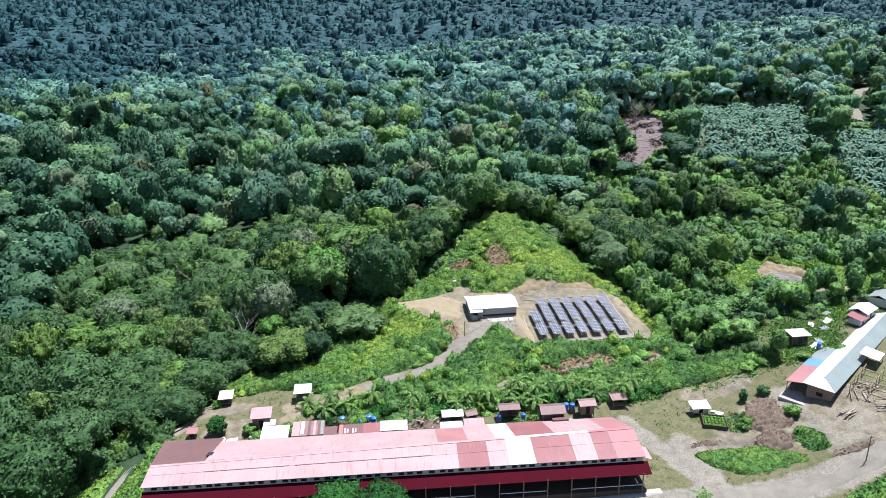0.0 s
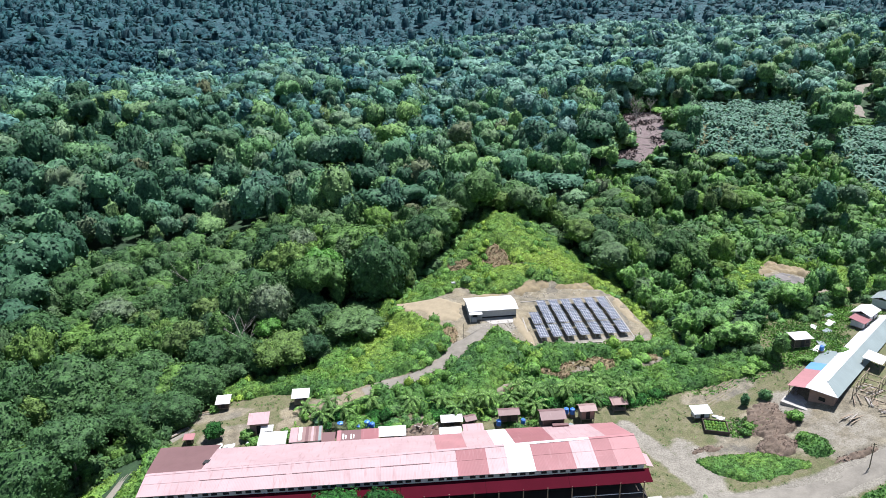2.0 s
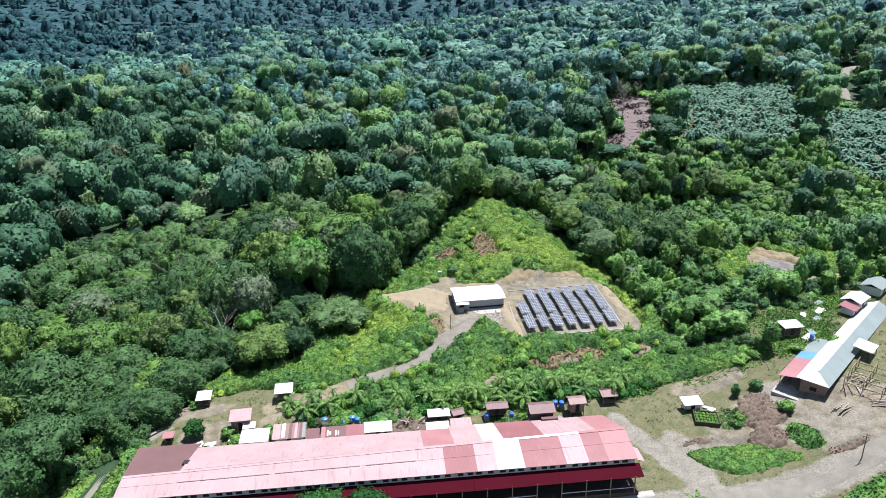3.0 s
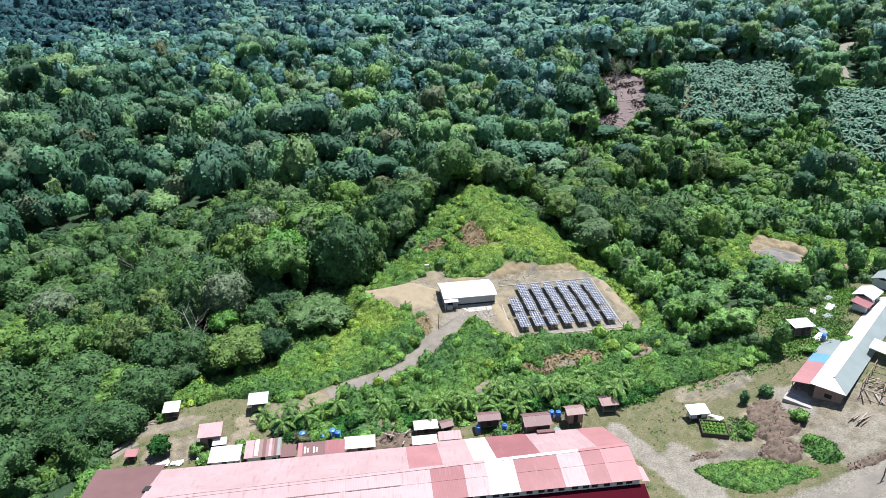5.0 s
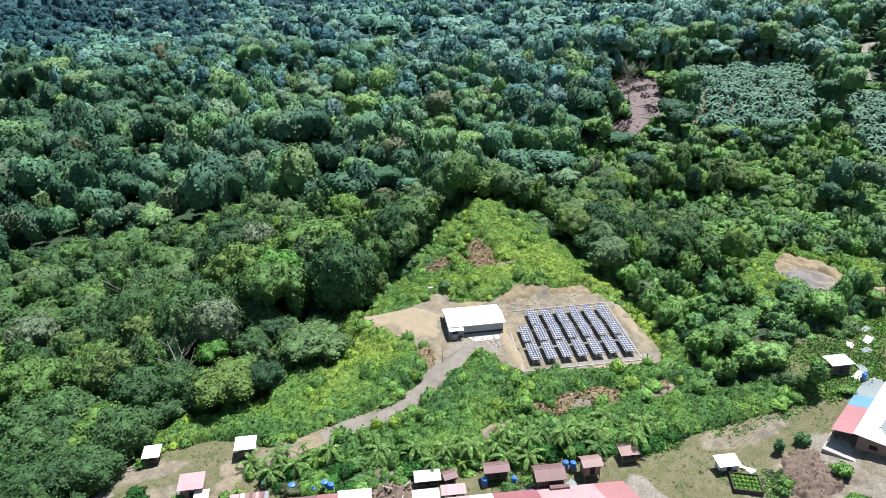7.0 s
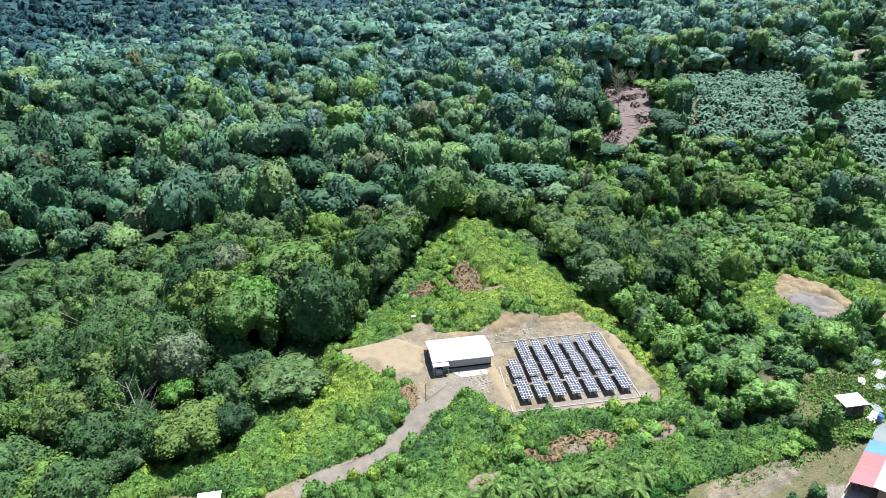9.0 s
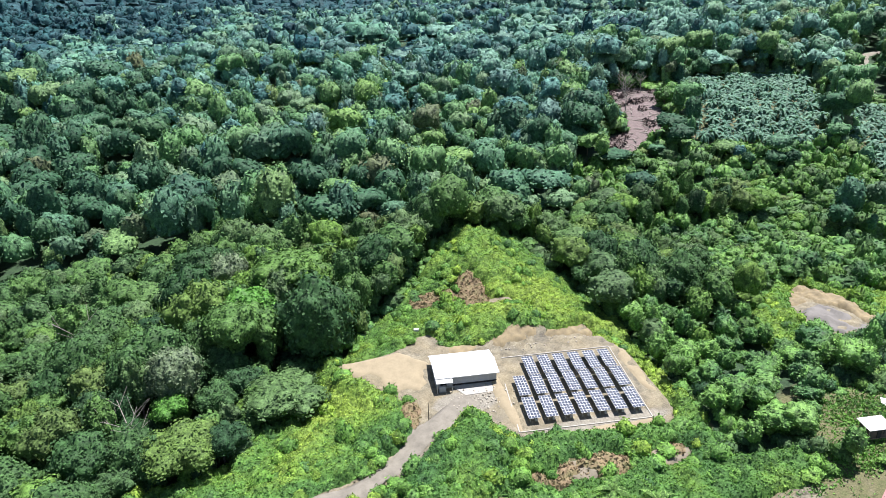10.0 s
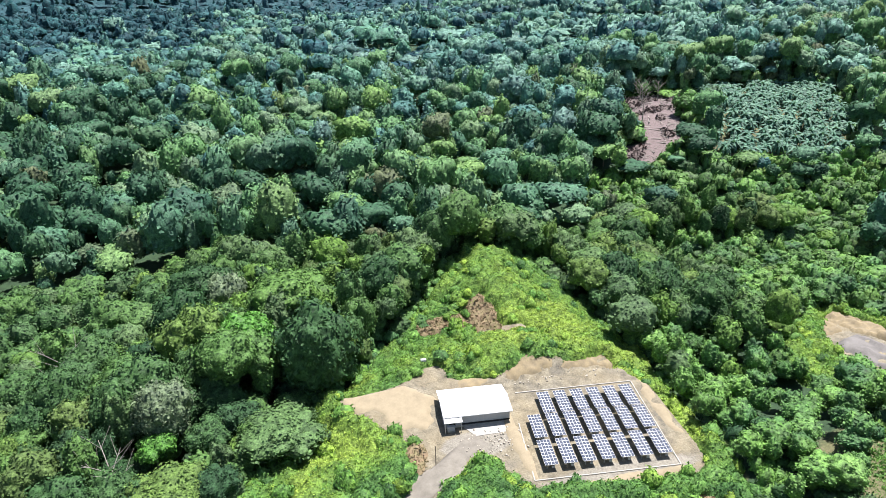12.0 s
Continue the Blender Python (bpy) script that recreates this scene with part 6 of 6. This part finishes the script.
def timber_stack(x, y, turn, n, long, label, spread=1.4):
    root = thing("timber_stack", pose(x, y, gz(x, y), 0, 0, turn), label, "timber")
    for k in range(n):
        a = rng.uniform(-10, 10)
        ob = part("plank", block(-long / 2, long / 2, -0.09, 0.09, 0, 0.07), TIMBER if k % 3 else DEAD, root)
        ob.matrix_basis = pose(rng.uniform(-0.4, 0.4), rng.uniform(-spread, spread), 0.06 + 0.075 * (k % 4), 0, 0, a)
    return root


timber_stack(-69.5, -29.0, 38, 9, 4.5, "weathered poles lying along the bank")
timber_stack(-64.5, -23.5, 10, 6, 4.0, "weathered poles lying by the hut")
timber_stack(61.5, -66.0, 20, 9, 5.0, "long boards lying before the hall", 1.2)
timber_stack(66.5, -63.0, 60, 12, 3.6, "stacked boards in the building yard", 2.2)
timber_stack(70.0, -60.5, 10, 12, 3.6, "stacked boards in the building yard", 2.2)
timber_stack(68.0, -67.0, -25, 10, 3.4, "stacked boards in the building yard", 2.0)
timber_stack(58.5, -53.5, 33, 7, 5.0, "boards lying beside the hall", 0.8)

# a mound of dug earth with broken timber thrown over it, behind the longhouse
def earth_mound(x, y):
    return (np.hypot((x + 19.4) / 4.6, (y + 43.4) / 3.0) < 0.75 + 0.5 * lattice(x, y, 1.6, 67))


carpet("ground_heap", earth_mound, (-27, -11, -49, -38), 0.35, 0.2, 2.1, 0, 0.3, lambda x, y: 0 * x, DUG, "heap of dug brown earth behind the longhouse", "earth heap", 1, 68, "structure")
for k in range(16):
    x, y, long = rng.uniform(-22.6, -15.6), rng.uniform(-45.2, -42.0), rng.uniform(1.0, 2.6)
    board = thing("broken_board", pose(x, y, gz(x, y) + 1.25 + rng.uniform(-0.2, 0.35), rng.uniform(-12, 12), rng.uniform(-25, 25), rng.uniform(0, 180)), "broken weathered board thrown on the earth heap", "board", "boards on the earth heap")
    part("plank", block(-long / 2, long / 2, -0.12, 0.12, -0.035, 0.035), (DARK_WOOD, TIMBER, DARK_WOOD, DEAD)[k % 4], board)

# ---- walled pen beside the white hut ----
pen = thing("plant_pen", pose(38.1, -57.4, gz(38.1, -57.4), 0, 0, -24), "low dark walled pen filled with green plants", "pen")
for x0, x1, y0, y1 in [(-2.3, 2.3, -2.1, -1.95), (-2.3, 2.3, 1.95, 2.1), (-2.3, -2.15, -2.0, 2.0), (2.15, 2.3, -2.0, 2.0)]:
    part("wall", block(x0, x1, y0, y1, -0.4, 0.8, None, 0.02), DARK_WOOD, pen)
plant = plant_mesh("plant", canopy(0.5, 0.8, 0.1, 1, 7, 0.25, 26, 0.2, -0.2, (0.26, 0.42)), 0, LEAF_BRIGHT)
for k in range(24):
    ob = new("plant", plant)
    ob.parent, ob.matrix_basis = pen, pose(-1.75 + 0.7 * (k % 6), -1.45 + 0.95 * (k // 6), 0, 0, 0, 50 * k)

# ---- village hall ----
HALL_X, HALL_Y, HALL_TURN = 58.6, -60.3, 33
hall = thing("village_hall", pose(HALL_X, HALL_Y, 2.15, 0, 0, HALL_TURN), "long village hall with a pale hipped metal roof", "hall")
part("wall", block(0.8, 47, -2.2, 2.4, -1.5, 2.85), WALL_PINK, hall, "dull pink brick wall")
part("hip_roof", slab([(-0.1, 3.1, 2.95), (-0.1, -2.9, 2.95), (2.4, 0.0, 4.4)], 0.05), ROOF_WHITE, hall, "pale roof sheets")
part("hip_roof", slab([(-0.1, 3.1, 2.97), (2.4, 0, 4.42), (48, 0, 4.42), (48, 3.1, 2.97)], 0.05), ROOF_WHITE, hall, "pale roof sheets")
part("hip_roof", slab([(-0.1, -2.9, 2.97), (48, -2.9, 2.97), (48, -0.03, 4.42), (2.4, -0.03, 4.42)], 0.05), ROOF_GREY, hall, "grey-green roof sheets")
part("ridge_cap", rod((2.3, 0, 4.45), (48, 0, 4.45), 0.12, 0.12, 6), FRAME_WHITE, hall)
part("window", block(0.74, 0.82, -0.6, 0.6, 0.7, 1.5), HOLE, hall, "dark window opening")
for k in range(9):
    part("window", block(3.4 + 4.6 * k, 5.2 + 4.6 * k, -2.26, -2.18, 0.7, 1.8), HOLE, hall, "dark window opening")
for k in range(12):
    part("post", block(0.5 + 3.9 * k, 0.62 + 3.9 * k, 6.0, 6.12, -1.6, 2.3), TIMBER, hall)
for a, b, mat in [(-0.2, 9.6, ROOF_MID), (9.6, 13.6, ROOF_BLUE), (13.6, 21.5, ROOF_GREY)]:
    part("lean_to_roof", slab([(a, 3.0, 2.88), (b - 0.02, 3.0, 2.88), (b - 0.02, 6.3, 2.2), (a, 6.3, 2.2)], 0.05), mat, hall)
part("lean_to_floor", block(-0.1, 21.4, 2.4, 6.2, -1.8, -0.4), CONCRETE, hall)
part("apron", slab([(-2.0, -4.0, -0.9), (0.3, -4.0, -0.6), (0.3, 6.6, -0.6), (-2.0, 6.6, -0.9)], 0.6), CONCRETE, hall, "pale concrete apron")
shelter = thing("shelter", pose(77.6, -52.6, gz(77.6, -52.6), 0, 0, HALL_TURN), "small shelter with a bright white sheet roof", "shelter")
part("roof", slab([(-2.4, -1.9, 2.1), (2.4, -1.9, 2.1), (2.4, 1.9, 2.6), (-2.4, 1.9, 2.6)], 0.05), ROOF_WHITE, shelter)
for x in (-2.2, 2.2):
    for y in (-1.7, 1.7):
        part("post", block(x - 0.06, x + 0.06, y - 0.06, y + 0.06, -0.5, 2.2), TIMBER, shelter)
# timber frame of a building going up in front of the hall
frame_house = thing("unfinished_house", pose(70.5, -61.5, gz(70.5, -61.5), 0, 0, HALL_TURN), "open timber frame of an unfinished house", "building frame")
for i in range(5):
    for j in range(3):
        x, y = -5.2 + 2.6 * i, -3.2 + 3.2 * j
        part("post", rod((x, y, -1.0), (x + 0.05, y, 2.4 + 0.2 * ((i + j) % 2)), 0.07, 0.06, 6), TIMBER, frame_house)
for j in range(3):
    part("beam", block(-5.4, 5.4, -3.26 + 3.2 * j, -3.14 + 3.2 * j, 2.15, 2.3), TIMBER, frame_house)
for i in range(5):
    part("joist", block(-5.26 + 2.6 * i, -5.14 + 2.6 * i, -3.4, 3.4, 1.0, 1.12), TIMBER, frame_house)

# ---- roadside ----
pole = thing("power_pole", pose(54.4, -77.6, gz(54.4, -77.6)), "slim grey power pole beside the road", "pole")
part("shaft", rod((0, 0, -0.6), (0, 0, 5.2), 0.10, 0.07, 8), TIMBER, pole)
part("crossarm", block(-0.6, 0.6, -0.05, 0.05, 4.8, 4.92), TIMBER, pole)
pole = thing("survey_pole", pose(-2.5, -9.5, gz(-2.5, -9.5)), "dark slim post standing in the scrub", "pole")
part("shaft", rod((0, 0, -0.5), (0, 0, 4.2), 0.08, 0.06, 6), DARK_WOOD, pole)
for x, y, r, tall, label, mat in [(-61.2, -34.2, 2.3, 3.4, "dark round tree in the yard", LEAF_DENSE), (52.4, -61.4, 1.7, 2.0, "round green bush below the hall", LEAF_BUSH), (51.9, -53.0, 1.4, 2.2, "dark round bush near the hall", LEAF), (47.4, -53.0, 1.0, 3.0, "slim dark shrub on the dug ground", LEAF), (42.6, -60.6, 1.3, 0.9, "low green bush on the bank", LEAF_BUSH), (44.2, -59.6, 1.3, 0.9, "low green bush on the bank", LEAF_BUSH), (-52.6, -39.4, 1.8, 2.0, "green bush between kitchen huts", LEAF_BUSH), (-54.4, -36.0, 1.6, 2.0, "green bush between kitchen huts", LEAF_BUSH), (0.2, -48.0, 1.5, 1.4, "green bush behind the longhouse", LEAF_BUSH), (-46.6, -36.4, 1.3, 1.4, "green bush in the yard", LEAF_BUSH), (-62.5, -23.0, 1.4, 1.5, "green bush beside the stilt hut", LEAF_BUSH), (-39.5, -34.0, 1.7, 1.8, "green bush at the yard edge", LEAF), (-35.5, -38.0, 2.0, 2.0, "green bush at the yard edge", LEAF), (76.0, -46.5, 1.8, 1.6, "green bush beside the hall", LEAF_BUSH), (66.5, -46.0, 1.6, 1.3, "green bush beside the hall", LEAF_BUSH), (18.6, -78.6, 1.6, 2.0, "green bush on the road verge", LEAF_BUSH)]:
    shrub(x, y, r, tall, label, mat)
hx_, hy_ = plots(-75, -64, -64, -33, 1.7)
keep = (np.abs(hx_ + 71.2 + 0.06 * (hy_ + 45)) < 1.9)
stuff("hedge", SHRUBS, hx_[keep], hy_[keep], rng.uniform(0.9, 1.4, keep.sum()), rng.uniform(0.9, 1.6, keep.sum()), LEAF_BUSH, "dark green hedge between footpath and longhouse", "hedge", 0.1)
# broad tree in front of the longhouse
for x, y, s in [(-38.0, -71.5, 1.0), (-30.5, -72.3, 1.0)]:
    root = thing("rain_tree", Matrix.LocRotScale((x, y, gz(x, y)), None, (s, s, s)), "broad dense tree standing before the longhouse", "tree")
    ob = new("crown", plant_mesh("crown", canopy(6.8, 5.2, 3.4, 3, 64, 0.7, 1500, 0.42, -0.3, (0.12, 0.22)), 0, LEAF_DENSE))
    ob.parent = root
    ob = new("trunk", trunk_mesh("trunk", 4.6, 0.3, 6, 3.0))
    ob.parent = root
# low rough grass and weeds of the village ground
def tuft(radius, count, size, up):
    d = rng.normal(size=(count, 3)) * np.array([1, 1, 0.4])
    at = d * np.array([radius, radius, 0.1]) * 0.6 + np.array([0, 0, up])
    return blades(leaves_on(at, d + np.array([0, 0, 0.9]), size, 0.5, 1.8))


TUFTS = [tuft(0.45, 9, 0.24, 0.14), tuft(0.6, 10, 0.28, 0.18), tuft(0.35, 8, 0.2, 0.1)]
wx, wy = plots(-76, 104, -92, -20, 0.62)
clay, grass, pale, _ = cover(wx, wy)
thick = np.maximum.reduce([0.9 * oval(wx, wy, 71, -38, 12, 10), 0.12 * oval(wx, wy, 47, -46, 5, 4), 0.8 * oval(wx, wy, 80, -30, 20, 7), 0.9 * oval(wx, wy, 64, -43, 9, 4), oval(wx, wy, 26, -44, 8, 2.4), 0.9 * oval(wx, wy, 43, -58.5, 5, 2.6), 0.7 * oval(wx, wy, 3, -46, 6, 2), 0.5 * oval(wx, wy, 52, -44, 12, 3.0), 0.16 * np.ones(len(wx)) * (clay < 0.5)])
keep = (inside(wx, wy, VILLAGE) | (np.hypot(wx - 71, wy + 38) < 12)) & (rng.uniform(0, 1, len(wx)) < thick) & (pale < 0.45) & (line_gap(wx, wy, VILLAGE_ROAD)[0] > 2.6)
stuff("weeds", TUFTS, wx[keep], wy[keep], rng.uniform(0.8, 1.5, keep.sum()) * np.where(thick[keep] > 0.3, 1.0, 0.45), rng.uniform(0.7, 1.6, keep.sum()) * np.where(thick[keep] > 0.3, 1.0, 0.5), LEAF_BUSH, "rough green grass and weeds on banks and verges", "weeds")
# heaps of dry brush on the dug ground below the hall
carpet("dug_soil", lambda x, y: (np.maximum.reduce([oval(x, y, 48, -60, 4.6, 4.4, 0.5), oval(x, y, 45.4, -66.4, 3.4, 3.2, 0.5), oval(x, y, 49.5, -55.5, 3.4, 2.4), oval(x, y, 54.5, -74.2, 4.5, 0.9), 0.8 * oval(x, y, 33, -62.6, 4, 1.2)]) > 0.2 + 0.6 * (0.5 * lattice(x, y, 2.3, 8) + 0.5 * lattice(x, y, 0.9, 7))), (26, 62, -78, -50), 0.26, 0.02, 0.8, 5.0, 0.22, lambda x, y: 0 * x, DUG, "crumbling brown dug soil below the hall", "soil bank", 1, 63, "structure", 0.6)
carpet("brush_heap", lambda x, y: (np.maximum.reduce([oval(x, y, 48, -60, 4.8, 4.0), oval(x, y, 45.6, -66, 3.8, 2.6), oval(x, y, 50, -55, 3.4, 2.4), oval(x, y, 55, -74, 4, 1.2), oval(x, y, 33, -62.4, 3.4, 1.0)]) > 0.25) & (lattice(x, y, 1.9, 9) > 0.42), (28, 61, -77, -50), 0.4, 0.05, 0.6, 22.0, 0.15, lambda x, y: 0 * x, BRUSH, "heaps of dry brown brush on dug ground", "brush", 3.2, 61)
# tilled ridges of a garden plot
for k in range(8):
    a = radians(18)
    cx, cy = 45.5 + 0.4 * k, -48.8 + 0.95 * k
    bm = bmesh.new()
    cols = [[bm.verts.new((cx + math.cos(a) * u * 0.8 - math.sin(a) * v, cy + math.sin(a) * u * 0.8 + math.cos(a) * v, gz(cx + math.cos(a) * u * 0.8, cy + math.sin(a) * u * 0.8) + h)) for v, h in ((-0.35, -0.1), (-0.12, 0.2 + 0.14 * math.sin(u * 2.1 + 3 * k)), (0.14, 0.17 + 0.1 * math.sin(u * 1.3 + k)), (0.35, -0.15))] for u in range(-6, 7)]
    for p, q in zip(cols, cols[1:]):
        for c in range(3):
            bm.faces.new((p[c], q[c], q[c + 1], p[c + 1])).smooth = True
    tagged(part("garden_ridge", bm, RIDGE_SOIL), "low tilled soil ridge of a garden plot", "garden bed", "ridges of the garden plot")

# small white box on a post at the corner of the yard
box = thing("meter_box", pose(1.2, 20.6, gz(1.2, 20.6)), "small white meter box on a short post", "box")
part("post", block(-0.06, 0.06, -0.06, 0.06, -0.4, 0.9), TIMBER, box)
case = part("case", block(-0.6, 0.6, -0.3, 0.3, 0.9, 1.7, None, 0.03), WALL_WHITE, box)
part("door", block(-0.5, 0.5, -0.34, -0.305, 0.98, 1.62), FRAME_WHITE, case, "pale sheet door")
